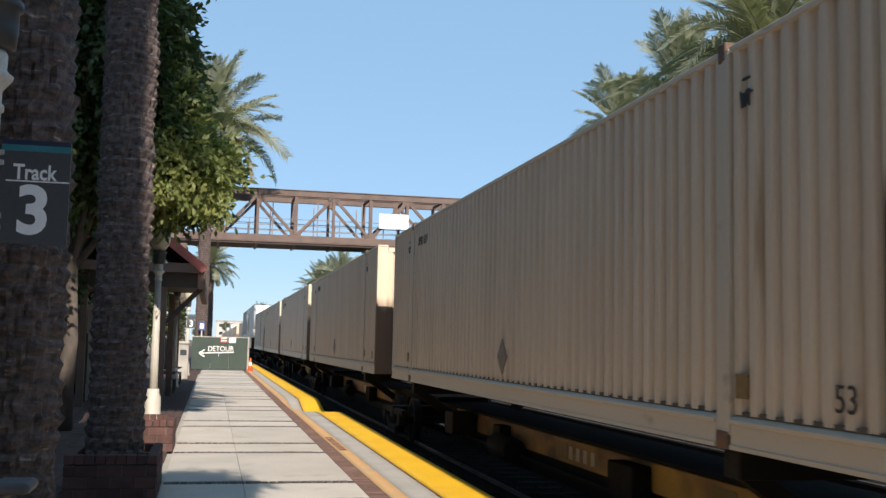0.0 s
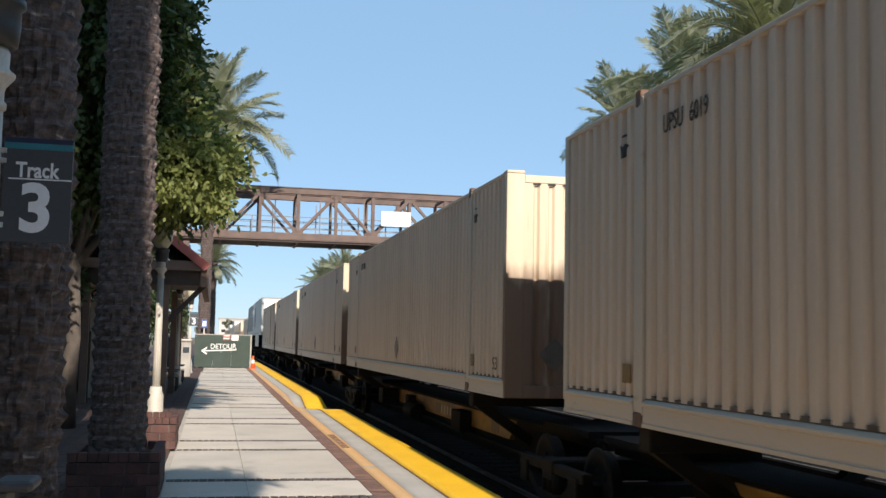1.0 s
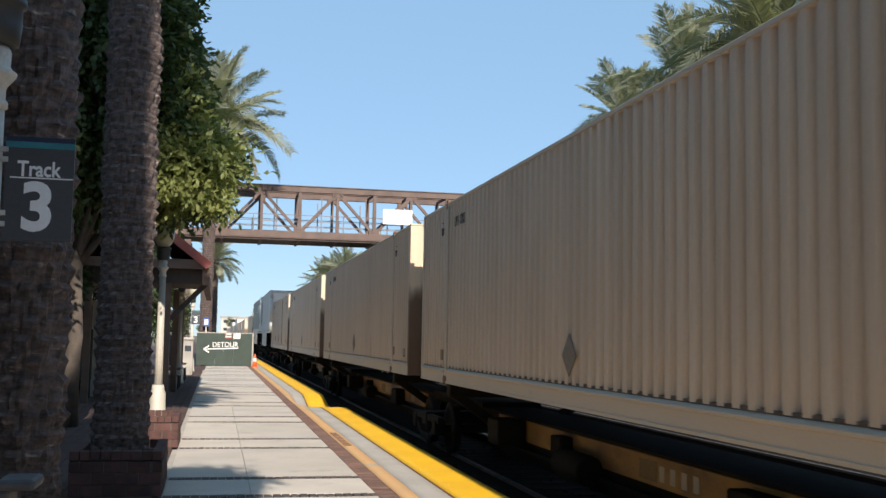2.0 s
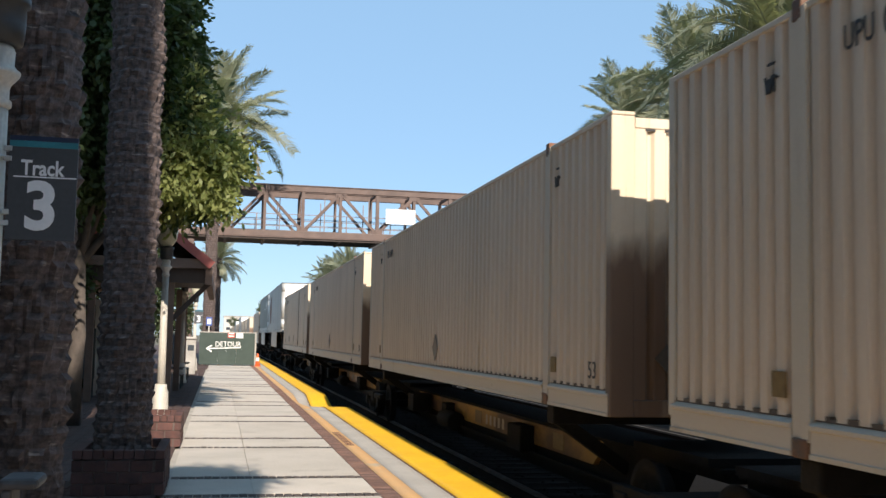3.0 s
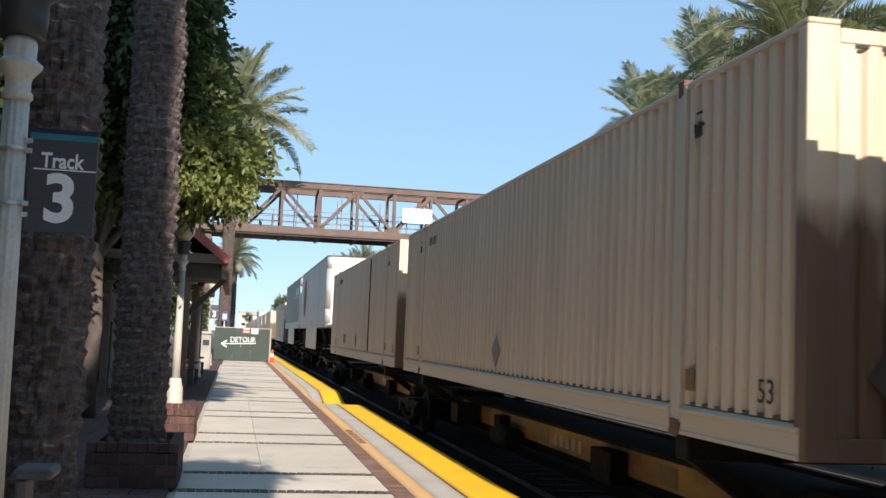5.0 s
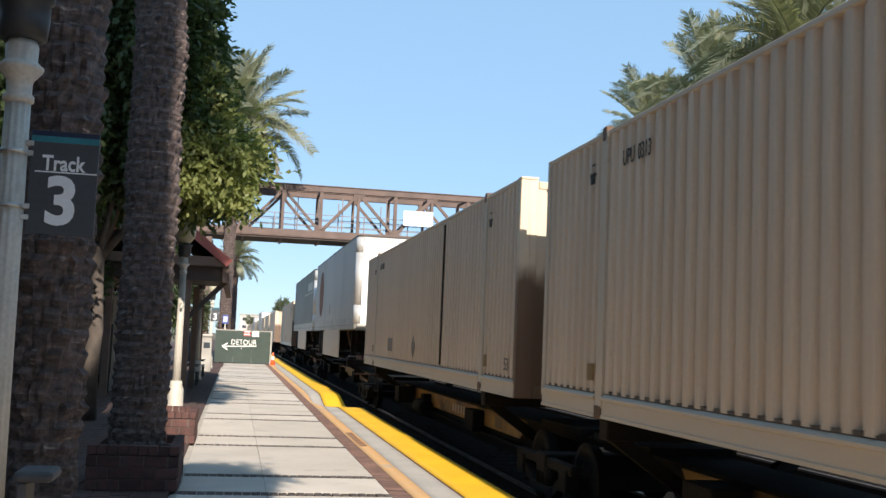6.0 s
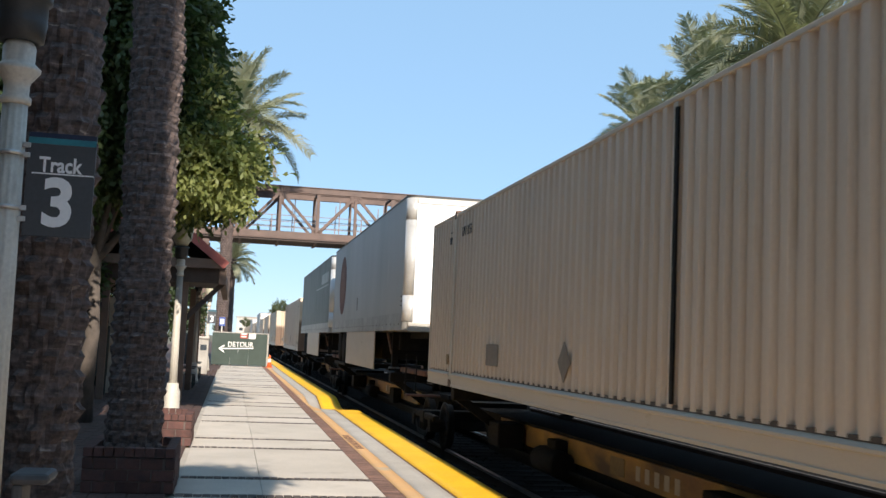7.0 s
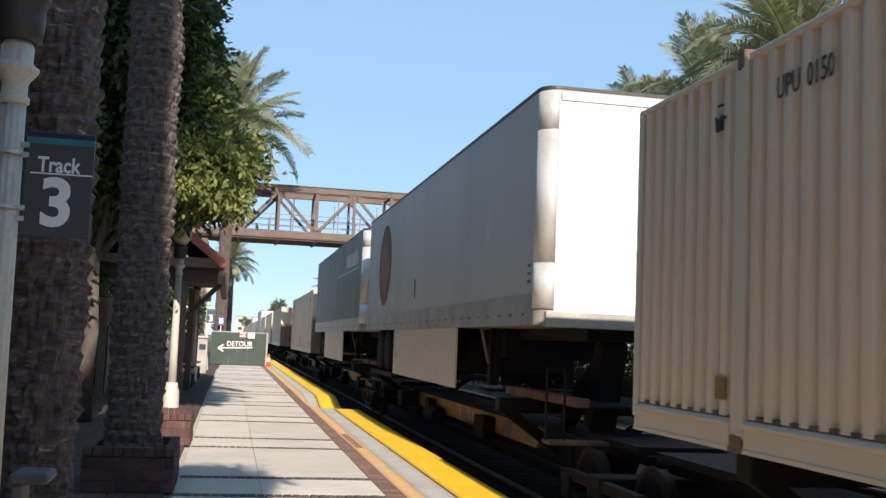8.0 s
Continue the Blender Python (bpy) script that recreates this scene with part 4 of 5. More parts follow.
# ---- lamp posts and signs ----
def lamp_post(y, x=-1.245):
    t = thing("lamp_post", "cream fluted lamp post with dark collar and frosted lantern", "lamp post", pose(x, y, 0), "lamp posts along the platform")
    part("base", turned([(0.20, 0), (0.20, 0.10), (0.17, 0.14), (0.16, 0.55), (0.13, 0.62), (0.12, 0.72)], 24), "post", t)
    part("shaft", turned([(0.088, 0.72), (0.078, 1.6), (0.067, 2.98)], 48, 0, 0, 0.10, 12), "post", t)
    part("capital", turned([(0.068, 2.98), (0.082, 2.99), (0.082, 3.02), (0.068, 3.035), (0.068, 3.09), (0.074, 3.11), (0.118, 3.165), (0.122, 3.185), (0.10, 3.20), (0.085, 3.22), (0.088, 3.30), (0.075, 3.33)], 28), "post", t, "stepped cream capital")
    part("collar", turned([(0.085, 3.33), (0.125, 3.34), (0.135, 3.45), (0.135, 3.55), (0.155, 3.56), (0.155, 3.60), (0.10, 3.61)], 24), "collar", t, "dark metal collar")
    part("lantern", turned([(0.10, 3.61), (0.20, 3.75), (0.225, 3.95), (0.20, 4.08), (0.12, 4.16)], 20), "globe", t, "frosted cream lantern globe")
    part("finial", turned([(0.13, 4.16), (0.10, 4.22), (0.03, 4.28), (0.02, 4.4)], 14), "collar", t)
    return t
lamp_post(6.0)
lamp_post(22.7, -1.15)
lamp_post(39.4, -1.3)
lamp_post(52.0, -1.16)

def track_sign(x, y, z, s=1.0, words=True):
    """A slate sign beside its post, facing along the platform."""
    t = thing("track_sign", "slate grey track sign with teal stripe and white figure three", "sign", pose(x, y, z, rz=0), "track signs")
    w, h = 0.36 * s, 0.573 * s
    bm = boxed(0, w, -0.008, 0.008, 0, h, bev=0.004)
    part("panel", bm, "sign", t)
    part("navy_stripe", boxed(0.002, w - 0.002, -0.0105, -0.0082, h - 0.028 * s, h - 0.001), "sign_navy", t, "navy top stripe")
    part("teal_stripe", boxed(0.002, w - 0.002, -0.0105, -0.0082, h - 0.062 * s, h - 0.0285 * s), "sign_teal", t, "teal stripe")
    part("rule", boxed(0.03 * s, w - 0.004, -0.0105, -0.0082, h - 0.230 * s, h - 0.223 * s), "sign_white", t)
    if words:
        lettering("word", "Track", 0.118 * s, basis((0.066 * s, -0.010, h - 0.216 * s), (1, 0, 0), (0, 0, 1)) @ Matrix.Diagonal((0.80, 1, 1, 1)), t, "sign_white", "white word Track", 0.002, 0.0024)
    n = lettering("figure", "3", 0.365 * s, basis((0.086 * s, -0.010, 0.066 * s), (1, 0, 0), (0, 0, 1)), t, "sign_white", "white figure 3", 0.002, 0.011)
    for zz in (h - 0.13 * s, h - 0.075 * s, 0.09 * s, 0.15 * s):
        part("bracket", boxed(-0.028, 0.016, -0.016, 0.016, zz - 0.014, zz + 0.014, bev=0.003), "strap", t, "small steel bracket")
    return t
track_sign(-1.157, 5.985, 2.262)
track_sign(-1.20, 51.9, 2.30, 1.15, False)
for z in (2.70, 2.40):
    single("steel_strap", turned([(0.078, z), (0.078, z + 0.022)], 32, -1.245, 6.0), "strap", "thin steel strap round the lamp post", "strap")
blue = thing("blue_sign", "small blue and white notice on a post", "sign", pose(-0.60, 63.0, 0))
part("post", turned([(0.04, 0), (0.04, 2.75)], 10), "post", blue)
part("panel", boxed(-0.17, 0.17, -0.06, -0.041, 2.3, 2.8), "blue", blue)
part("notice", boxed(-0.11, 0.11, -0.066, -0.061, 2.4, 2.7), "paper", blue)

# litter bin beside the nearest planter
def litter_bin(x, y):
    t = thing("litter_bin", "slim grey cast metal litter bin with a hooded top", "bin", pose(x, y, 0))
    part("body", boxed(-0.05, 0.10, -0.10, 0.14, 0, 0.86, bev=0.015), "shade_grime", t)
    part("hood_leg", boxed(-0.045, 0.0, -0.09, 0.13, 0.862, 1.075, bev=0.012), "grey_metal", t)
    part("hood_leg", boxed(0.075, 0.095, -0.09, 0.13, 0.862, 0.96, bev=0.008), "grey_metal", t)
    bm = boxed(-0.058, 0.112, -0.11, 0.15, 1.076, 1.125, bev=0.022)
    part("hood", bm, "grey_metal", t, "rounded grey hood")
litter_bin(-0.86, 5.0)

# ---- shelter ----
def shelter():
    t = thing("shelter", "timber waiting shelter with a red tiled gable roof", "shelter", pose(-2.25, 28, 0))
    hw, ze, za, d = 1.93, 3.62, 5.15, 12.0
    for s in (-1, 1):
        bm = bmesh.new()
        n = Vector((s * (za - ze), 0, hw)).normalized()
        q = [Vector((0, -0.35, za)), Vector((s * (hw + 0.05), -0.35, ze - 0.03)), Vector((s * (hw + 0.05), d, ze - 0.03)), Vector((0, d, za))]
        v = [bm.verts.new(p) for p in q] + [bm.verts.new(p - n * 0.10) for p in q]
        for f in ((0, 1, 2, 3), (7, 6, 5, 4), (0, 4, 5, 1), (1, 5, 6, 2), (2, 6, 7, 3), (3, 7, 4, 0)):
            bm.faces.new([v[i] for i in f])
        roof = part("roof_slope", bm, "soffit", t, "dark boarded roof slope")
        tile_me = meshed("roof_tile", boxed(-0.13, 0.13, -0.16, 0.16, 0, 0.03), "tile")
        ang = math.atan2(za - ze, hw)
        for i in range(8):
            for j in range(18):
                u = (i + 0.5) / 8
                p = Vector((s * hw * u, -0.2 + j * 0.33, za + (ze - za) * u + 0.012))
                part("roof_tile", tile_me, "tile", roof, at=Matrix.Translation(p + n * 0.02) @ Euler((0, s * ang + radians(4) * s, 0)).to_matrix().to_4x4())
        part("bargeboard", barred((0, -0.42, za - 0.03), (s * (hw + 0.08), -0.42, ze - 0.06), 0.06, 0.22), "fascia", t, "red painted bargeboard")
        part("eaves_beam", boxed(s * hw - 0.09, s * hw + 0.09, -0.3, d, ze - 0.55, ze - 0.14), "beam", t)
        for yy in (0.0, 5.9, 11.8):
            part("post", boxed(s * (hw - 0.95) - 0.09, s * (hw - 0.95) + 0.09, yy - 0.09, yy + 0.09, 0, ze - 0.45, bev=0.01), "beam", t)
            if yy == 0.0:
                # bracket takes the soffit's shade tone to look unlit
                part("bracket", barred((s * (hw - 0.93), yy, ze - 1.5), (s * (hw + 0.02), yy, ze - 0.5), 0.13), "soffit", t)
    part("tie_beam", boxed(-hw, hw, -0.38, -0.14, ze - 0.14, ze + 0.10), "beam", t, "sunlit brown tie beam")
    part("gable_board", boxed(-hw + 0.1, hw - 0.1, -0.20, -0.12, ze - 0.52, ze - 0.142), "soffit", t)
    part("king_post", boxed(-0.08, 0.08, -0.30, -0.16, ze + 0.10, za - 0.2), "beam", t)
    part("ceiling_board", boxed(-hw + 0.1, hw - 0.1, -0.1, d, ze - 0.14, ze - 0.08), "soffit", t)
shelter()

# ---- boards and small things on the platform ----
def hoarding():
    t = thing("detour_board", "dark green plywood barrier with hand-painted detour arrow", "barrier", pose(0, 62, 0))
    x0, x1, h = -1.10, 2.06, 1.90
    for k in range(3):
        a = x0 + (x1 - x0) * k / 3
        part("plywood_sheet", boxed(a + 0.004, a + (x1 - x0) / 3 - 0.004, -0.02, 0.02, 0.05, h), "board", t)
    part("top_rail", boxed(x0, x1, -0.03, 0.03, h + 0.002, h + 0.05), "galv", t)
    part("end_post", boxed(x1 + 0.004, x1 + 0.09, -0.05, 0.05, 0, h + 0.06), "galv", t, "pale end post")
    for k in range(4):
        x = x0 + 0.2 + k * 0.92
        part("foot", boxed(x - 0.04, x + 0.04, -0.03, 0.5, 0, 0.049), "beam", t)
    part("arrow_shaft", barred((-0.55, -0.026, 0.98), (1.28, -0.026, 1.06), 0.012, 0.055), "chalk", t, "white painted arrow")
    for z in (0.19, -0.19):
        part("arrow_head", barred((-0.68, -0.026, 0.98), (-0.38, -0.026, 0.98 + z), 0.012, 0.07), "chalk", t)
    part("drip", barred((0.42, -0.026, 0.82), (0.42, -0.026, 1.05), 0.012, 0.05), "chalk", t)
    w = lettering("word", "DETOUR", 0.42, basis((-0.20, -0.022, 1.10), (1, 0, 0.03), (0, 0, 1)), t, "chalk", "hand-painted white word DETOUR", 0.004)
    w.matrix_basis = w.matrix_basis @ Matrix.Diagonal((0.88, 1, 1, 1))
    part("notice", boxed(0.50, 0.90, -0.028, -0.021, 1.62, 1.92), "red", t, "red and white notice")
    part("notice", boxed(0.54, 0.86, -0.033, -0.029, 1.68, 1.75), "paper", t)
    part("notice", boxed(0.54, 0.86, -0.033, -0.029, 1.83, 1.90), "paper", t)
    part("notice", boxed(0.98, 1.38, -0.028, -0.021, 1.60, 1.95), "paper", t, "white paper notice")
hoarding()
def cone(x, y):
    t = thing("traffic_cone", "orange traffic cone with a white band", "cone", pose(x, y, 0))
    part("base", boxed(-0.19, 0.19, -0.19, 0.19, 0, 0.04, bev=0.01), "orange", t)
    part("cone", turned([(0.15, 0.04), (0.11, 0.28), (0.075, 0.50), (0.03, 0.74), (0.02, 0.75)], 20), "orange", t)
    part("white_band", turned([(0.108, 0.30), (0.076, 0.505)], 20), "chalk", t, "white reflective band")
cone(2.24, 61.5)
def notice_case(x, y):
    t = thing("notice_case", "dark green notice case on legs beside the platform", "notice board", pose(x, y, 0))
    part("case", boxed(-0.46, 0.46, -0.08, 0.08, 0.5, 1.88, bev=0.02), "kiosk", t)
    part("glass", boxed(-0.38, 0.38, -0.088, -0.081, 0.6, 1.78), "pane", t)
    for s in (-0.4, 0.4):
        part("leg", boxed(s - 0.04, s + 0.04, -0.04, 0.04, 0, 0.5), "kiosk", t)
notice_case(-1.85, 45)
notice_case(-3.75, 30.0)
cab = thing("ticket_machine", "pale grey ticket machine cabinet with a sloping hood", "machine", pose(-1.2, 48, 0))
part("body", boxed(-0.22, 0.22, -0.3, 0.3, 0, 1.55, bev=0.02), "galv", cab)
part("hood", boxed(-0.25, 0.25, -0.36, 0.32, 1.552, 1.66, bev=0.02), "galv", cab)
part("screen", boxed(-0.14, 0.14, -0.308, -0.301, 1.05, 1.3), "pane", cab)
def bench(x, y):
    t = thing("bench", "dark metal platform bench with curved arms", "bench", pose(x, y, 0, rz=90))
    for k in range(4):
        part("seat_slat", boxed(-0.9, 0.9, -0.22 + k * 0.11, -0.13 + k * 0.11, 0.43, 0.46), "kiosk", t)
        part("back_slat", boxed(-0.9, 0.9, 0.24 + k * 0.02, 0.27 + k * 0.02, 0.52 + k * 0.1, 0.60 + k * 0.1), "kiosk", t)
    for s in (-0.8, 0.8):
        part("leg", boxed(s - 0.03, s + 0.03, -0.22, -0.16, 0, 0.43), "kiosk", t)
        part("leg", boxed(s - 0.03, s + 0.03, 0.20, 0.26, 0, 0.9), "kiosk", t)
        part("arm", boxed(s - 0.03, s + 0.03, -0.24, 0.22, 0.62, 0.66, bev=0.01), "kiosk", t)
bench(-1.35, 36.0)
bench(-1.35, 42.5)
post2 = thing("sign_frame", "white steel frame with a small track sign", "sign", pose(-3.4, 31, 0))
part("post", boxed(-0.05, 0.13, -0.06, 0.06, 0, 2.7, bev=0.01), "post", post2)
part("arm", boxed(-0.55, -0.052, -0.04, 0.04, 2.55, 2.68), "post", post2)
part("panel", boxed(-0.42, -0.08, -0.03, 0.03, 1.95, 2.54), "sign", post2)
lettering("figure", "4", 0.42, basis((-0.36, -0.034, 2.06), (1, 0, 0), (0, 0, 1)), post2, "sign_white")

# unseen building added to close the platform's back and block sky light
def station():
    t = thing("added_back_building", "long plastered building added unseen behind the platform trees", "building", pose(-15, 0, 0), kind="structure")
    part("wall", boxed(-4, 4, -30, 58, -0.46, 5.2), "plaster", t)
    part("roof", boxed(-4.6, 4.6, -30.6, 58.6, 5.203, 5.6, bev=0.05), "tile", t)
    for k in range(12):
        y = -26 + k * 7
        w = part("window", boxed(4.002, 4.06, y, y + 2.2, 1.0, 3.2), "beam", t)
        part("pane", boxed(4.061, 4.07, y + 0.1, y + 2.1, 1.1, 3.1), "pane", w)
station()
def far_building(x, y, w, d, h, floors, label):
    t = thing("far_building", label, "building", pose(x, y, -0.46))
    part("wall", boxed(-w / 2, w / 2, -d / 2, d / 2, 0, h), "plaster", t)
    part("roof", boxed(-w / 2 - 0.3, w / 2 + 0.3, -d / 2 - 0.3, d / 2 + 0.3, h + 0.002, h + 0.5), "galv", t)
    for f in range(floors):
        for k in range(int(w / 4)):
            x0 = -w / 2 + 1.2 + k * 4
            part("window", boxed(x0, x0 + 1.8, -d / 2 - 0.05, -d / 2 - 0.004, 1 + f * h / floors, 2.4 + f * h / floors), "pane", t)
far_building(-36, 380, 26, 16, 7.5, 2, "pale two-storey building far down the line")
far_building(22, 520, 40, 20, 11, 3, "pale three-storey building far down the line")
far_building(-48, 300, 30, 18, 9, 2, "pale two-storey building far down the line")

# ---- the train ----
SIDE_X, DECK_Z = 3.59, 1.08
L, WID, HGT = 16.04, 2.60, 2.90
END_H = 0.26

def corrugated(bm, n0, n1, z0, z1, period, depth, axis, at, out):
    """A folded sheet between n0 and n1 along the axis, its outer faces at 'at', folding inwards."""
    prof = []
    n = max(1, round((n1 - n0) / period))
    p = (n1 - n0) / n
    for k in range(n):
        a = n0 + k * p
        prof += [(a, depth), (a + 0.30 * p, depth), (a + 0.45 * p, 0.0), (a + 0.85 * p, 0.0)]
    prof.append((n1, depth))
    def v(u, dd, z):
        return bm.verts.new((at + out * dd, u, z) if axis == "y" else (u, at + out * dd, z))
    low, top = [v(u, d, z0) for u, d in prof], [v(u, d, z1) for u, d in prof]
    for i in range(len(prof) - 1):
        bm.faces.new((low[i], low[i + 1], top[i + 1], top[i]))

Q = 1.98
def container_meshes():
    ms = {}
    bm = bmesh.new()
    for a, b in ((0.12, Q - 0.11), (Q + 0.11, L - Q - 0.11), (L - Q + 0.11, L - 0.12)):
        corrugated(bm, a, b, 0.246, HGT - 0.055, 0.226, 0.048, "y", 0.012, 1)
    ms["side_wall"] = meshed("side_wall", bm, "paint")
    bm = bmesh.new()
    corrugated(bm, 0.12, L - 0.12, END_H, HGT - 0.055, 0.226, 0.048, "y", WID - 0.012, -1)
    ms["far_side"] = meshed("far_side", bm, "paint")
    bm = bmesh.new()
    groove = [(0.20, 0.012)]
    for k in range(10):
        x = 0.36 + 0.2 * k
        groove += [(x, 0.012), (x + 0.022, 0.046), (x + 0.055, 0.046), (x + 0.085, 0.012)]
    groove.append((WID - 0.20, 0.012))
    low, top = [[bm.verts.new((x, y, z)) for x, y in groove] for z in (0.16, HGT - 0.13)]
    for i in range(len(groove) - 1):
        bm.faces.new((low[i], low[i + 1], top[i + 1], top[i]))
    ms["end_wall"] = meshed("end_wall", bm, "end_paint")
    bm = boxed(0.13, WID - 0.13, L - 0.05, L - 0.004, 0.16, HGT - 0.12)
    for x in (0.55, 0.95, 1.65, 2.05):
        bar(bm, (x, L + 0.01, 0.2), (x, L + 0.01, HGT - 0.15), 0.035)
    ms["doors"] = meshed("doors", bm, "end_paint")
    bm = bmesh.new()
    n = 66
    pts = []
    for k in range(n + 1):
        y = 0.05 + (L - 0.1) * k / n
        pts.append((y, HGT - 0.012 if k % 2 else HGT - 0.04))
    rows = [[bm.verts.new((x, y, z + (0.0 if 0.2 < x < WID - 0.2 else -0.0))) for x in (0.06, WID - 0.06)] for y, z in pts]
    for a, b in zip(rows, rows[1:]):
        bm.faces.new((a[0], a[1], b[1], b[0]))
    ms["roof"] = meshed("roof", bm, "roof_paint")
    ms["floor"] = meshed("floor", boxed(0.08, WID - 0.08, 0.1, L - 0.1, 0.08, 0.20), "shade_grime")
    bm = boxed(0, 0.07, 0.1, L - 0.1, HGT - 0.055, HGT - 0.004, bev=0.01)
    ms["top_rail"] = meshed("top_rail", bm, "rail_paint")
    ms["end_header"] = meshed("end_header", boxed(0.242, WID - 0.242, 0, 0.10, HGT - 0.145, HGT - 0.045, bev=0.008), "end_paint")
    ms["end_sill"] = meshed("end_sill", boxed(0.243, WID - 0.243, 0.003, 0.10, 0.0, 0.158, bev=0.01), "end_paint")
    bm = bmesh.new()
    bx(bm, 0, 0.24, 0, 0.13, 0.0, HGT - 0.03, bev=0.012)
    bx(bm, 0.0, 0.24, -0.004, 0.19, HGT - 0.028, HGT + 0.01, bev=0.01)
    ms["corner_post"] = meshed("corner_post", bm, "end_paint")
    bm = bmesh.new()
    bx(bm, 0, 0.16, 0, 0.11, 0.12, HGT, bev=0.010)
    ms["side_corner_post"] = meshed("side_corner_post", bm, "rail_paint")
    bm = bmesh.new()
    sec = ((0.12, -0.105), (-0.006, -0.105), (-0.006, -0.012), (0.03, -0.008), (0.03, 0.004), (0.004, 0.006), (0.004, 0.105), (0.12, 0.105))
    ends = [[bm.verts.new((x, y, z)) for x, y in sec] for z in (0.10, HGT - 0.02)]
    for i in range(len(sec)):
        j = (i + 1) % len(sec)
        bm.faces.new((ends[0][i], ends[0][j], ends[1][j], ends[1][i]))
    bm.faces.new(ends[0][::-1])
    bm.faces.new(ends[1])
    ms["lift_post"] = meshed("lift_post", bm, "rail_paint")
    for nm, ln in (("rail_short", Q - 0.11 - 0.06), ("rail_long", L - 2 * Q - 0.22)):
        bm = bmesh.new()
        sec = ((0.10, 0.0), (-0.012, 0.0), (-0.012, 0.03), (-0.002, 0.036), (0.0, 0.172), (-0.014, 0.18), (-0.014, 0.205), (0.045, 0.252), (0.10, 0.252))
        ends = [[bm.verts.new((x, y, z)) for x, z in sec] for y in (0, ln)]
        for i in range(len(sec)):
            j = (i + 1) % len(sec)
            bm.faces.new((ends[0][i], ends[0][j], ends[1][j], ends[1][i]))
        bm.faces.new(ends[0][::-1])
        bm.faces.new(ends[1])
        ms[nm] = meshed(nm, bm, "rail_paint")
    bm = bmesh.new()
    bx(bm, -0.014, 0.17, -0.09, 0.09, -0.005, 0.12, bev=0.012)
    ms["casting_low"] = meshed("casting", bm, "casting")
    bm = bmesh.new()
    bx(bm, -0.008, 0.17, -0.06, 0.06, HGT - 0.10, HGT + 0.045, bev=0.012)
    ms["casting_top"] = meshed("casting", bm, "casting")
    bm = bmesh.new()
    for k in range(11):
        x = 0.35 + 0.2 * k
        if x < WID - 0.3:
            bx(bm, x, x + 0.10, -0.001, 0.011, HGT - 0.170, HGT - 0.150)
    ms["slot"] = meshed("vent_slots", bm, "ink")
    bm = bmesh.new()
    def diamond(bm, cx, cz, r, y):
        a = [bm.verts.new(c) for c in ((cx - r, y, cz), (cx, y, cz - r), (cx + r, y, cz), (cx, y, cz + r))]
        b = [bm.verts.new((v.co.x, y + 0.012, v.co.z)) for v in a]
        bm.faces.new(a)
        for i in range(4):
            bm.faces.new((a[i], b[i], b[(i + 1) % 4], a[(i + 1) % 4]))
    diamond(bm, 0.66, 0.55, 0.215, -0.004)
    ms["end_placard"] = meshed("end_placard", bm, "placard")
    bm = bmesh.new()
    a = [bm.verts.new((-0.004, u, z)) for u, z in ((-0.22, 0.55), (0, 0.33), (0.22, 0.55), (0, 0.78))]
    b = [bm.verts.new((0.008, v.co.y, v.co.z)) for v in a]
    bm.faces.new(a)
    for i in range(4):
        bm.faces.new((a[i], b[i], b[(i + 1) % 4], a[(i + 1) % 4]))
    ms["side_placard"] = meshed("side_placard", bm, "patch")
    for nm, ln in (("dirt_short", Q - 0.17), ("dirt_long", L - 2 * Q - 0.22)):
        bm = bmesh.new()
        k = 0
        while k * 0.16 < ln - 0.05:
            y1 = min(ln, k * 0.16 + 0.16)
            bx(bm, 0.020, 0.063, k * 0.16, y1, 0.236, 0.256 + 0.012 * abs(math.sin(k * 1.7)) + 0.008 * abs(math.sin(k * 4.1)))
            k += 1
        ms[nm] = meshed("ledge_dirt", bm, "ledge_dirt")
    ms["sticker"] = meshed("sticker", boxed(-0.002, 0.01, -0.085, 0.085, 0.36, 0.53), "sticker")
    ms["streak"] = meshed("seam", boxed(-0.001, 0.02, -0.032, 0.032, END_H + 0.02, HGT - 0.11), "shade_grime")
    return ms
CM = container_meshes()
SIDEWAYS = lambda y, z, x=0.0: basis((x, y, z), (0, -1, 0), (0, 0, 1))

def narrow(name, text, size, m, t):
    """Condensed stencil marking, a part for each word."""
    x = 0.0
    for word in text.split():
        lettering(name, word, size, m @ pose(x, 0, 0) @ Matrix.Diagonal((0.72, 1, 1, 1)), t, "ink", "black stencilled marking", 0.002, 0.0012)
        x += (len(word) * 0.68 + 0.35) * size * 0.72

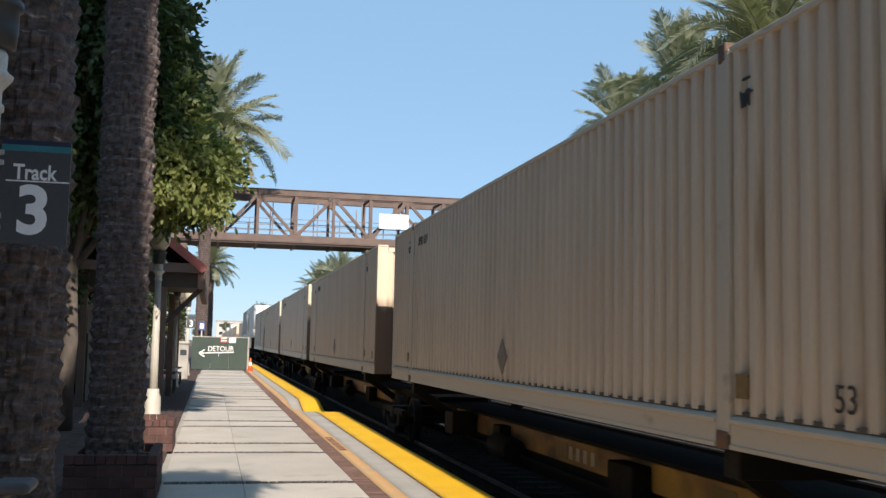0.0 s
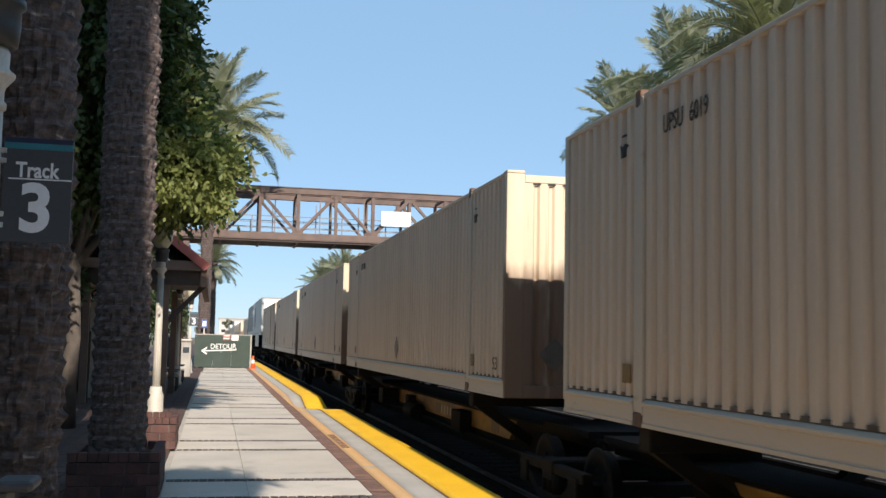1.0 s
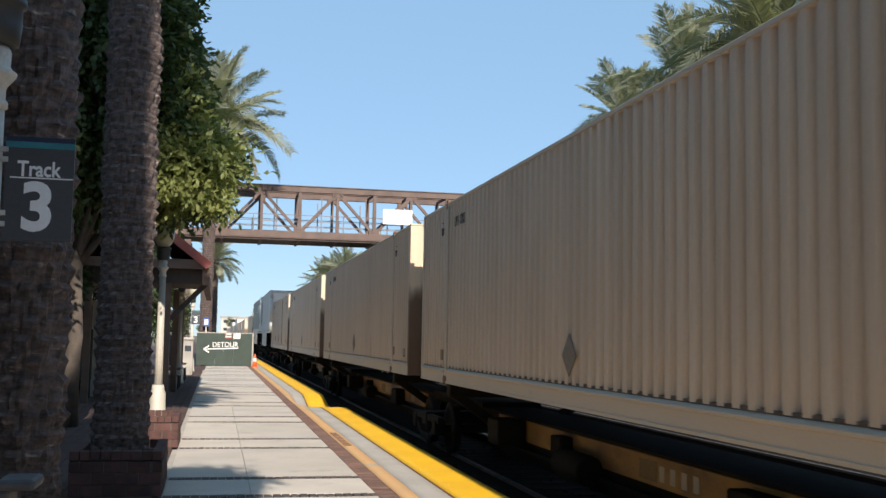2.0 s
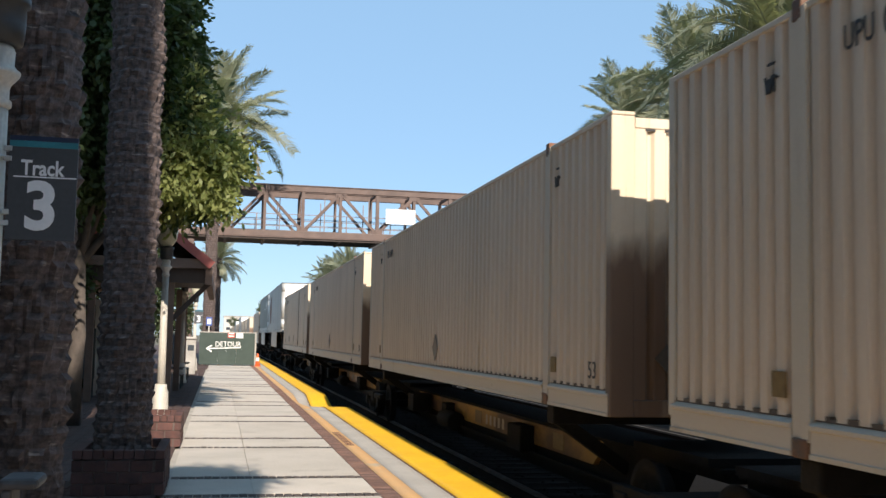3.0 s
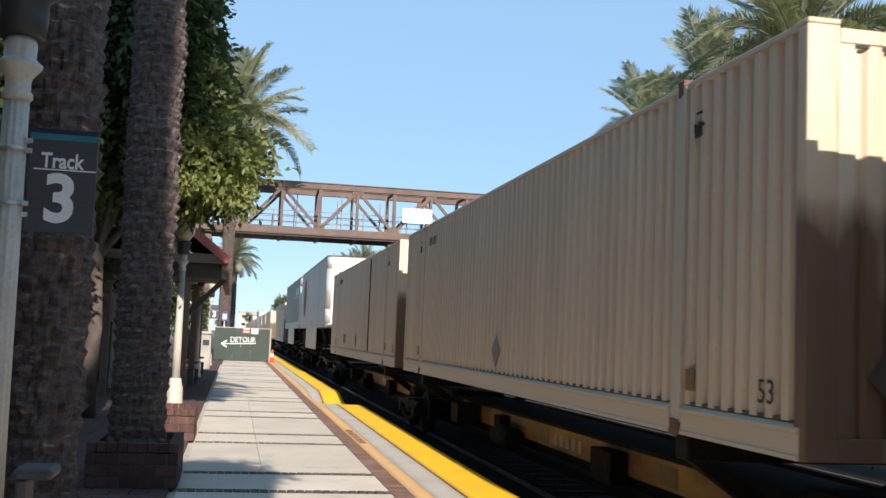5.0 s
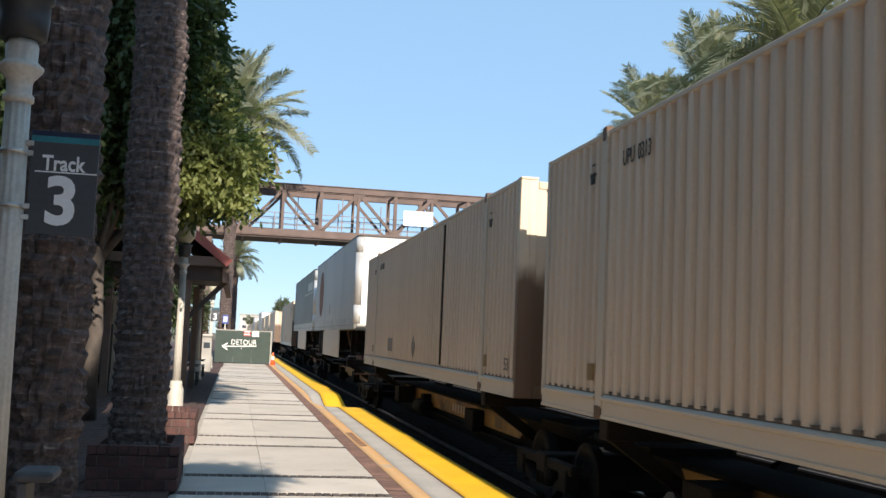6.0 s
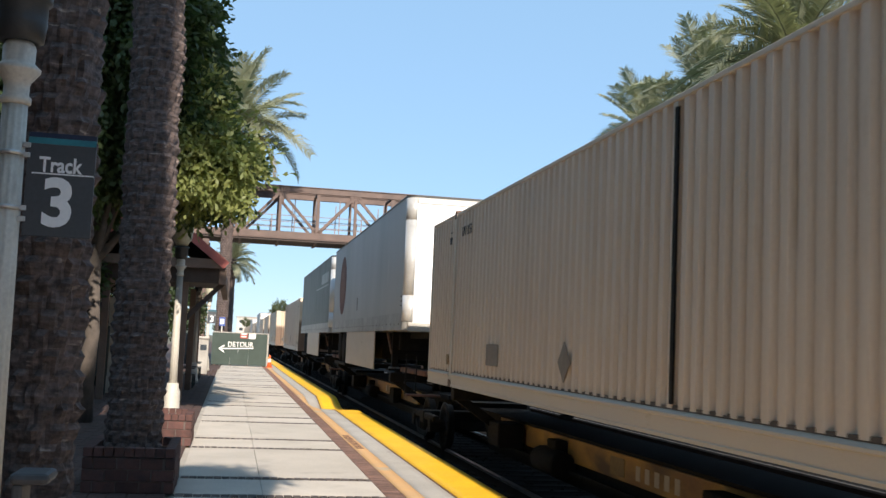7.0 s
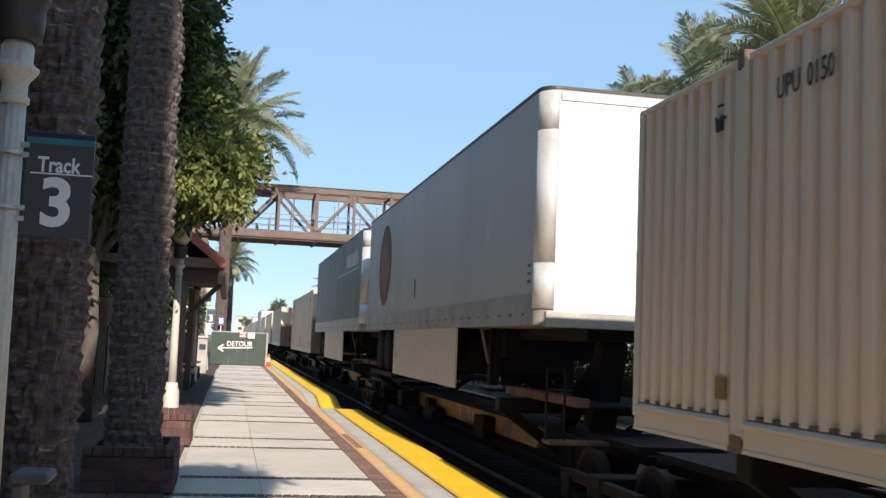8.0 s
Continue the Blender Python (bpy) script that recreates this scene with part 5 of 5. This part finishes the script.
def container(s, marks="", end_marks="", seam=None, placard=8.05, plain=False, label=""):
    t = thing("freight_container", label or "beige corrugated freight container with rust stains, riding a spine car", "container", pose(SIDE_X, s, DECK_Z), "containers on the train")
    for nm in ("side_wall", "far_side", "end_wall", "doors", "roof", "floor", "end_header", "end_sill"):
        part(nm, CM[nm], "paint", t)
    part("top_rail", CM["top_rail"], "rail_paint", t)
    part("top_rail", CM["top_rail"], "rail_paint", t, at=pose(WID - 0.07, 0, 0))
    part("corner_post", CM["corner_post"], "rail_paint", t)
    part("corner_post", CM["corner_post"], "rail_paint", t, at=pose(WID - 0.24, 0, 0))
    part("corner_post", CM["side_corner_post"], "rail_paint", t, at=pose(0, L - 0.11, 0))
    part("corner_post", CM["side_corner_post"], "rail_paint", t, at=pose(WID - 0.16, L - 0.11, 0))
    for y in (Q, L - Q):
        part("lifting_post", CM["lift_post"], "rail_paint", t, at=pose(0, y, 0))
        part("casting", CM["casting_low"], "casting", t, "dark corner casting", at=pose(0, y, 0))
        part("casting", CM["casting_top"], "casting", t, "dark corner casting", at=pose(0, y, 0))
    part("bottom_rail", CM["rail_short"], "rail_paint", t, at=pose(0, 0.06, 0))
    part("bottom_rail", CM["rail_short"], "rail_paint", t, at=pose(0, L - Q + 0.11, 0))
    part("bottom_rail", CM["rail_long"], "rail_paint", t, at=pose(0, Q + 0.11, 0))
    for nm, y in (("dirt_short", 0.06), ("dirt_long", Q + 0.11), ("dirt_short", L - Q + 0.11)):
        tagged(part("ledge_dirt", CM[nm], "ledge_dirt", t, "line of dirt along the ledge", at=pose(0, y, 0)), kind="stuff")
    if plain:
        return t
    part("vent_slots", CM["slot"], "ink", t)
    part("placard", CM["end_placard"], "placard", t, "dark diamond placard holder")
    part("placard", CM["side_placard"], "placard", t, "grey diamond placard holder", at=pose(0, placard, 0))
    for y in (Q - 0.27, L - Q + 0.26):
        part("sticker", CM["sticker"], "sticker", t, "small ochre sticker", at=pose(0, y, 0))
    lettering("number_mark", "53", 0.24, SIDEWAYS(0.62, 0.34, 0.004), t)
    # small logo marks near both ends, as plain strokes
    for y in (Q - 0.34, L - Q + 0.34):
        for (ya, za, yb, zb_) in ((0.075, 2.52, 0.05, 2.40), (0.05, 2.40, 0.03, 2.50), (0.03, 2.50, 0.01, 2.40), (0.01, 2.40, -0.015, 2.52), (-0.04, 2.40, -0.04, 2.52), (-0.04, 2.515, -0.09, 2.49), (0.04, 2.60, -0.05, 2.60)):
            part("logo_stroke", barred((0.004, y + ya, za), (0.004, y + yb, zb_), 0.012, 0.018), "ink", t)
    if marks:
        narrow("marking", marks, 0.225, SIDEWAYS(L - Q - 0.50, 2.46, 0.005), t)
    if end_marks:
        narrow("marking", end_marks, 0.195, basis((0.96, 0.006, 2.42), (1, 0, 0), (0, 0, 1)), t)
    if seam:
        part("panel_seam", CM["streak"], "casting", t, "dark rusty panel seam", at=pose(0, seam, 0))
        part("faded_patch", boxed(-0.001, 0.006, 10.92, 11.6, 0.42, 0.72), "patch", t, "faded paint patch")
    return t

def trailer_meshes():
    ms = {}
    h, w, r = 3.06, WID, 0.20
    def shell(z0, z1, y0, y1, rr, out=0.0):
        bm = bmesh.new()
        pts = []
        for cx, cy, a0 in ((w - rr, y0 + rr, -90), (w - 0.02, y1 - 0.02, 0), (0.02, y1 - 0.02, 90), (rr, y0 + rr, 180)):
            q = rr if cy < y0 + 1 else 0.02
            for k in range(7):
                a = radians(a0 + 15 * k)
                pts.append((cx + (q + out) * math.cos(a), cy + (q + out) * math.sin(a)))
        low, top = [bm.verts.new((*p, z0)) for p in pts], [bm.verts.new((*p, z1)) for p in pts]
        for i in range(len(pts)):
            bm.faces.new((low[i], low[(i + 1) % len(pts)], top[(i + 1) % len(pts)], top[i]))
        bm.faces.new(low[::-1])
        bm.faces.new(top)
        return bm
    ms["body"] = shell(0.48, h - 0.06, 0, L, r)
    ms["roof_cap"] = shell(h - 0.06, h - 0.02, 0.0, L, r, 0.012)
    ms["base_rail"] = shell(0.10, 0.478, 0.02, L - 0.02, r, 0.008)
    return ms

def trailer(s, body="trailer", emblem=True, label=""):
    z0 = 1.94
    t = thing("road_trailer", label or "white box semitrailer with rounded aluminium corners, on a spine car", "trailer", pose(SIDE_X, s, z0), "trailers on the train")
    ms = trailer_meshes()
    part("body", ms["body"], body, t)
    part("roof_cap", ms["roof_cap"], "black_trim", t, "thin dark roof edge")
    part("base_rail", ms["base_rail"], "galv", t, "weathered aluminium base rail")
    for sx in (0, 1):
        def corner(z0, z1, rr, mt, nm):
            bm = bmesh.new()
            pts = []
            c = (0.20, 0.20) if not sx else (WID - 0.20, 0.20)
            for k in range(9):
                a = radians((180 + 11.25 * k) if not sx else (270 + 11.25 * k))
                pts.append((c[0] + rr * math.cos(a), c[1] + rr * math.sin(a)))
            lo, up = [bm.verts.new((*p, z0)) for p in pts], [bm.verts.new((*p, z1)) for p in pts]
            for i in range(8):
                bm.faces.new((lo[i], lo[i + 1], up[i + 1], up[i])).smooth = True
            ob = part(nm, bm, mt, t, "polished aluminium corner")
            sol = ob.modifiers.new("thick", "SOLIDIFY")
            sol.thickness = 0.008
        corner(0.30, 0.86, 0.213, "alu", "corner_plate")
        corner(2.50, 2.98, 0.214, "alu", "corner_cap")
        corner(0.86, 2.50, 0.207, "alu", "corner_skin")
    # front wall painted lighter than the body to stand for sunlight
    part("front_panel", boxed(0.205, WID - 0.205, -0.008, 0.004, 0.272, 2.855), "trailer_front", t, "smooth white front wall, sunlit tone in its colour")
    part("front_rail", boxed(0.22, WID - 0.22, -0.03, 0.03, 2.86, 2.97, bev=0.01), "alu", t)
    part("bumper_rail", boxed(0.1, WID - 0.1, -0.035, 0.05, 0.08, 0.27, bev=0.01), "galv", t)
    bm = turned([(0.075, 0), (0.075, 0.02), (0.05, 0.04)], 16)
    part("marker_lamp", bm, "amber", t, "round amber marker lamp", at=basis((1.62, -0.004, 2.56), (1, 0, 0), (0, 0, 1)))
    riv = meshed("rivet", boxed(-0.012, 0.0, -0.03, 0.03, 0.22, 0.25), "black_trim")
    for k in range(26):
        part("rail_slot", riv, "black_trim", t, at=pose(-0.004, 0.6 + k * 0.6, 0))
    for y in (0.33,):
        for k in range(3):
            part("lettering_bar", boxed(-0.003, 0.004, y + 0.0, y + 0.14, 0.62 + k * 0.10, 0.66 + k * 0.10), "placard", t)
    if emblem:
        e = part("emblem", turned([(0.98, 0), (0.98, 0.004)], 48), "emblem", t, "round red-brown emblem", at=basis((-0.002, 13.0, 1.66), (0, -1, 0), (0, 0, 1)))
        part("emblem_centre", turned([(0.62, 0.004), (0.62, 0.008)], 40), "emblem_in", e)
        part("placard", boxed(-0.004, 0.004, 8.6, 8.75, 0.72, 1.10), "placard", t)
    else:
        part("panel_stripe", boxed(-0.003, 0.002, 1.0, 7.0, 1.95, 2.0), "galv", t)
        part("lettering_block", boxed(-0.003, 0.002, 1.2, 4.4, 2.1, 2.5), "galv", t, "faded pale lettering block")
    part("chassis", boxed(0.75, 1.85, 0.3, L - 0.3, -0.06, 0.098), "shade_grime", t)
    for x in (0.35, 2.05):
        leg = part("landing_leg", boxed(x, x + 0.15, 3.6, 3.78, -0.78, 0.098, bev=0.01), "shade_grime", t)
        part("foot", boxed(x - 0.05, x + 0.20, 3.55, 3.83, -0.82, -0.781), "galv", leg)
        part("leg_brace", barred((x + 0.07, 3.75, -0.5), (x + 0.07, 4.5, 0.06), 0.06), "shade_grime", t)
        part("leg_gusset", barred((x - 0.02, 3.62, -0.45), (x - 0.16, 3.62, 0.098), 0.10, 0.03), "casting", t)
    part("gear_box", boxed(0.5, 2.1, 3.4, 4.2, -0.35, 0.098, bev=0.03), "shade_grime", t)
    part("mudflap", boxed(0.1, 0.7, 12.0, 12.03, -0.75, 0.098), "tyre", t)
    part("mudflap", boxed(1.9, 2.5, 12.0, 12.03, -0.75, 0.098), "tyre", t)
    part("toolbox", boxed(0.30, 2.2, 5.0, 11.0, -0.62, -0.062, bev=0.03), "shade_grime", t)
    part("side_panel", boxed(0.01, 0.04, 4.6, 11.2, -0.88, 0.098), "rail_paint", t, "beige side skirt panel")
    for y in (12.6, 13.85):
        ax = part("axle", boxed(0.4, 2.2, y - 0.07, y + 0.07, -0.44, -0.30), "shade_grime", t)
        for x in (0.06, 0.36, 2.0, 2.30):
            part("tyre", turned([(0.30, 0), (0.48, 0.02), (0.505, 0.06), (0.505, 0.20), (0.48, 0.24), (0.30, 0.26)], 28), "tyre", ax, at=basis((x, y, -0.37), (0, 1, 0), (0, 0, 1)))
    return t

# spine cars: a deep centre sill on bogies shared between units
CX = TRACKS[0]
def wheel_mesh():
    bm = bmesh.new()
    lathe(bm, [(0.02, -0.05), (0.30, -0.03), (0.36, -0.07), (0.45, -0.07), (0.45, -0.045), (0.42, -0.035), (0.415, 0.065), (0.35, 0.07), (0.30, 0.03), (0.10, 0.06), (0.02, 0.06)], 28)
    for k in range(5):
        a = radians(72 * k)
        bx(bm, 0.2 * math.cos(a) - 0.03, 0.2 * math.cos(a) + 0.03, 0.2 * math.sin(a) - 0.03, 0.2 * math.sin(a) + 0.03, -0.05, 0.06)
    bmesh.ops.transform(bm, matrix=Matrix.Rotation(radians(90), 4, "Y"), verts=bm.verts)
    return bm
WHEEL_ME = meshed("wheel", wheel_mesh(), "wheel")
AXLE_ME = meshed("axle", barred((-0.95, 0, 0), (0.95, 0, 0), 0.15), "wheel")
def frame_mesh():
    bm = bmesh.new()
    bx(bm, -0.06, 0.06, -1.15, 1.15, 0.50, 0.62, bev=0.02)
    bx(bm, -0.07, 0.07, -0.42, 0.42, 0.16, 0.28, bev=0.02)
    bar(bm, (0, -1.0, 0.52), (0, -0.38, 0.22), 0.11)
    bar(bm, (0, 1.0, 0.52), (0, 0.38, 0.22), 0.11)
    for y in (-0.89, 0.89):
        bx(bm, -0.09, 0.11, y - 0.14, y + 0.14, 0.30, 0.56, bev=0.02)
    for y in (-0.18, 0.0, 0.18):
        lathe(bm, [(0.075, 0.28), (0.075, 0.50)], 10, 0.0, y)
    return bm
FRAME_ME = meshed("side_frame", frame_mesh(), "shade_grime")
BOLSTER_ME = meshed("bolster", boxed(-1.1, 1.1, -0.2, 0.2, 0.42, 0.66, bev=0.03), "shade_grime")
spinning = []
SILL_ME = {}
def sill_mesh(a, b):
    bm = bmesh.new()
    prof = [(a, 0.52), (a + 1.9, 0.52), (a + 2.4, -0.02), (b - 2.4, -0.02), (b - 1.9, 0.52), (b, 0.52)]
    left = [[bm.verts.new((CX - 0.33, y, z)) for y, z in prof], [bm.verts.new((CX - 0.33, y, 0.60)) for y, z in prof]]
    right = [[bm.verts.new((CX + 0.33, y, z)) for y, z in prof], [bm.verts.new((CX + 0.33, y, 0.60)) for y, z in prof]]
    for i in range(5):
        bm.faces.new((left[0][i], left[0][i + 1], left[1][i + 1], left[1][i]))
        bm.faces.new((right[0][i], right[1][i], right[1][i + 1], right[0][i + 1]))
        bm.faces.new((left[1][i], left[1][i + 1], right[1][i + 1], right[1][i]))
        bm.faces.new((left[0][i], right[0][i], right[0][i + 1], left[0][i + 1]))
    bm.faces.new((left[0][0], left[1][0], right[1][0], right[0][0]))
    bm.faces.new((left[0][5], right[0][5], right[1][5], left[1][5]))
    return bm
def banded(y0, y1):
    """The flange band: an even top edge, a lower edge that rises at both ends."""
    bm = bmesh.new()
    prof = [(y0, 0.42), (y0 + 0.16, 0.30), (y1 - 1.6, 0.30), (y1 - 0.1, 0.50), (y1, 0.60), (y0, 0.60)]
    rows = [[bm.verts.new((x, y, z)) for y, z in prof] for x in (CX - 0.40, CX - 0.331)]
    bm.faces.new(rows[0])
    bm.faces.new(rows[1][::-1])
    for i in range(6):
        j = (i + 1) % 6
        bm.faces.new((rows[0][i], rows[0][j], rows[1][j], rows[1][i]))
    return bm
def spine_car(s0, s1, s, e, near=True, hitch=False):
    """One unit from joint s0 to joint s1 that carries a load between s and e."""
    t = thing("spine_car", "weathered yellow-brown spine car with deep centre sill and dark bogie", "freight car", pose(0, s0, 0), "spine cars of the train")
    ln = s1 - s0
    a, b = s - s0, e - s0
    # belly below the band near black: its shade is in the colour
    part("centre_sill", sill_mesh(0.15, ln - 0.15), "shade_grime", t, "dark fish-bellied sill")
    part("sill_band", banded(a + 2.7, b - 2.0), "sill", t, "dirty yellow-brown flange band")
    part("sill_flange", boxed(CX - 0.42, CX + 0.42, 0.15, ln - 0.15, 0.612, 0.65), "shade_grime", t)
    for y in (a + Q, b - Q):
        part("outrigger", boxed(SIDE_X + 0.06, 2 * CX - SIDE_X - 0.06, y - 0.12, y + 0.12, 0.86, 1.070, bev=0.02), "shade_grime", t)
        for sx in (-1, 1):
            part("outrigger_foot", barred((CX + sx * 0.33, y, 0.35), (CX + sx * 1.15, y, 0.92), 0.14), "shade_grime", t)
    part("end_platform", boxed(CX - 0.5, CX + 0.5, 0.25, 2.0, 0.66, 0.74), "shade_grime", t)
    part("end_platform", boxed(CX - 0.5, CX + 0.5, ln - 2.0, ln - 0.25, 0.66, 0.74), "shade_grime", t)
    for y in (4.6, 9.0):
        part("reflector_plate", boxed(CX - 0.406, CX - 0.401, y, y + 0.45, 0.34, 0.55), "sticker", t)
    part("side_bracket", boxed(CX - 0.62, CX - 0.402, a + 5.25, a + 5.95, 0.18, 0.56, bev=0.02), "shade_grime", t)
    part("side_bracket", boxed(CX - 0.58, CX - 0.402, b - 5.6, b - 5.2, 0.22, 0.56, bev=0.02), "shade_grime", t)
    part("valve_box", boxed(CX - 0.85, CX - 0.45, b - 3.6, b - 3.0, 0.25, 0.62, bev=0.02), "shade_grime", t)
    part("hose", barred((CX - 0.5, a + 0.9, 0.55), (CX - 0.6, a + 0.5, 0.05), 0.05), "shade_grime", t)
    for k in range(5):
        part("lettering_bar", boxed(CX - 0.405, CX - 0.401, a + 6.9 + k * 0.26, a + 7.02 + k * 0.26, 0.36, 0.52), "rail_paint", t)
    part("brake_pipe", barred((CX - 0.45, 2.5, 0.18), (CX - 0.45, ln - 2.5, 0.18), 0.05), "shade_grime", t)
    part("air_tank", turned([(0.16, -0.5), (0.18, -0.45), (0.18, 0.45), (0.16, 0.5)], 14), "shade_grime", t, at=basis((CX - 0.55, ln * 0.62, 0.26), (1, 0, 0), (0, 0, 1)))
    if hitch:
        lx, ly = SIDE_X + 0.06, a - 0.30
        lad = part("step_ladder", barred((lx, ly, 0.70), (lx, ly, 1.53), 0.025), "wheel", t, "thin steel step ladder")
        part("stile", barred((lx + 0.22, ly, 0.70), (lx + 0.22, ly, 1.53), 0.025), "wheel", lad)
        for z in (0.75, 1.0, 1.27, 1.52):
            part("rung", barred((lx, ly, z), (lx + 0.22, ly, z), 0.022), "wheel", lad)
        part("ladder_step", boxed(lx, CX - 0.3, ly - 0.15, ly + 0.15, 0.66, 0.70), "deck_rust", t)
        part("deck_beam", boxed(SIDE_X + 0.50, SIDE_X + 0.66, a - 0.1, a + 3.2, 1.07, 1.18, bev=0.01), "deck_rust", t, "rusty deck side beam")
        part("deck_plate", boxed(SIDE_X + 0.66, 2 * CX - SIDE_X - 0.5, a - 0.1, a + 3.2, 1.07, 1.10), "shade_grime", t)
        part("hitch_stand", barred((CX, a + 1.3, 0.74), (CX, a + 0.9, 1.88), 0.35, 0.3), "shade_grime", t)
        part("hitch_brace", barred((CX, a + 2.6, 0.74), (CX, a + 1.0, 1.75), 0.2), "shade_grime", t)
        part("wheel_deck", boxed(SIDE_X + 0.02, 2 * CX - SIDE_X - 0.02, a + 11.4, a + 14.9, 0.96, 1.05), "shade_grime", t)
        part("leg_shelf", boxed(SIDE_X + 0.25, 2 * CX - SIDE_X - 0.25, a + 3.4, a + 4.0, 1.075, 1.115), "shade_grime", t)
    bo = part("bogie", BOLSTER_ME, "shade_grime", t, "bogie with grime and shade in its colour", at=pose(CX, 0, RAIL_Z + 0.0))
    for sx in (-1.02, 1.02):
        part("side_frame", FRAME_ME, "shade_grime", bo, at=pose(sx, 0, 0))
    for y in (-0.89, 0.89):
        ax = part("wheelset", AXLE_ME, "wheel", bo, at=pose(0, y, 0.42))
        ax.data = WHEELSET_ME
        if near:
            spinning.append((ax, y))
    return t
def wheelset_mesh():
    bm = bmesh.new()
    for sx, flip in ((-0.7525, 0), (0.7525, 180)):
        tmp = wheel_mesh()
        bmesh.ops.transform(tmp, matrix=pose(sx, 0, 0, 0, 0, flip), verts=tmp.verts)
        me = bpy.data.meshes.new("half")
        tmp.to_mesh(me)
        tmp.free()
        bm.from_mesh(me)
        bpy.data.meshes.remove(me)
    bar(bm, (-1.05, 0, 0), (1.05, 0, 0), 0.14)
    return bm
WHEELSET_ME = meshed("wheelset", wheelset_mesh(), "wheel")

moving = []
LOADS = [  # start of the load, kind, side marking, end marking, seam
    (-13.4, "c", "", "", None), (4.92, "c", "UPSU 6019", "", None), (23.22, "c", "UPU 0202", "UPSU 602", None), (40.55, "c", "UPU 0441", "", None),
    (57.99, "c", "UPU 0313", "", None), (75.22, "c", "UPU 0150", "", 5.15), (94.35, "t", "", "", None), (111.9, "g", "", "", None),
    (130.0, "c", "", "", None), (160.5, "c", "", "", None), (179.0, "c", "", "", None), (197.5, "c", "", "", None), (216.0, "t", "", "", None), (234.5, "c", "", "", None), (253.0, "c", "", "", None), (271.5, "t", "", "", None), (290.0, "c", "", "", None), (308.5, "c", "", "", None), (327.0, "c", "", "", None), (345.5, "c", "", "", None), (364.0, "c", "", "", None), (382.5, "c", "", "", None)]
joints = [LOADS[0][0] - 1.0] + [(p[0] + L + q[0]) / 2 for p, q in zip(LOADS, LOADS[1:])] + [LOADS[-1][0] + L + 1.0]
for k, (s, kind, marks, end_marks, seam) in enumerate(LOADS):
    if kind == "c":
        moving.append((container(s, marks, end_marks, seam, plain=k > 9, placard={1: 7.83, 3: 8.12, 5: 8.0}.get(k, 8.05)), s))
    elif kind == "t":
        moving.append((trailer(s, emblem=(k < 8)), s))
    else:
        moving.append((trailer(s, "trailer_grey", False, "grey-green box semitrailer carried on a spine car"), s))
    moving.append((spine_car(joints[k], joints[k + 1], s, s + L, k < 9, kind != "c"), joints[k]))

def run(t):
    """How far the train has rolled towards the camera."""
    return 10.52 * t - 0.029 * t * t

def motions():
    steps = [0.5 * i for i in range(17)]
    for ob, s in moving:
        x, z = ob.location.x, ob.location.z
        walk(ob, [(t, pose(x, s - run(t), z)) for t in steps])
    turns = [i / 30 for i in range(241)]
    for ax, y in spinning:
        walk(ax, [(t, pose(0, y, 0.42, math.degrees(run(t) / 0.415) % 360)) for t in turns])

motions()
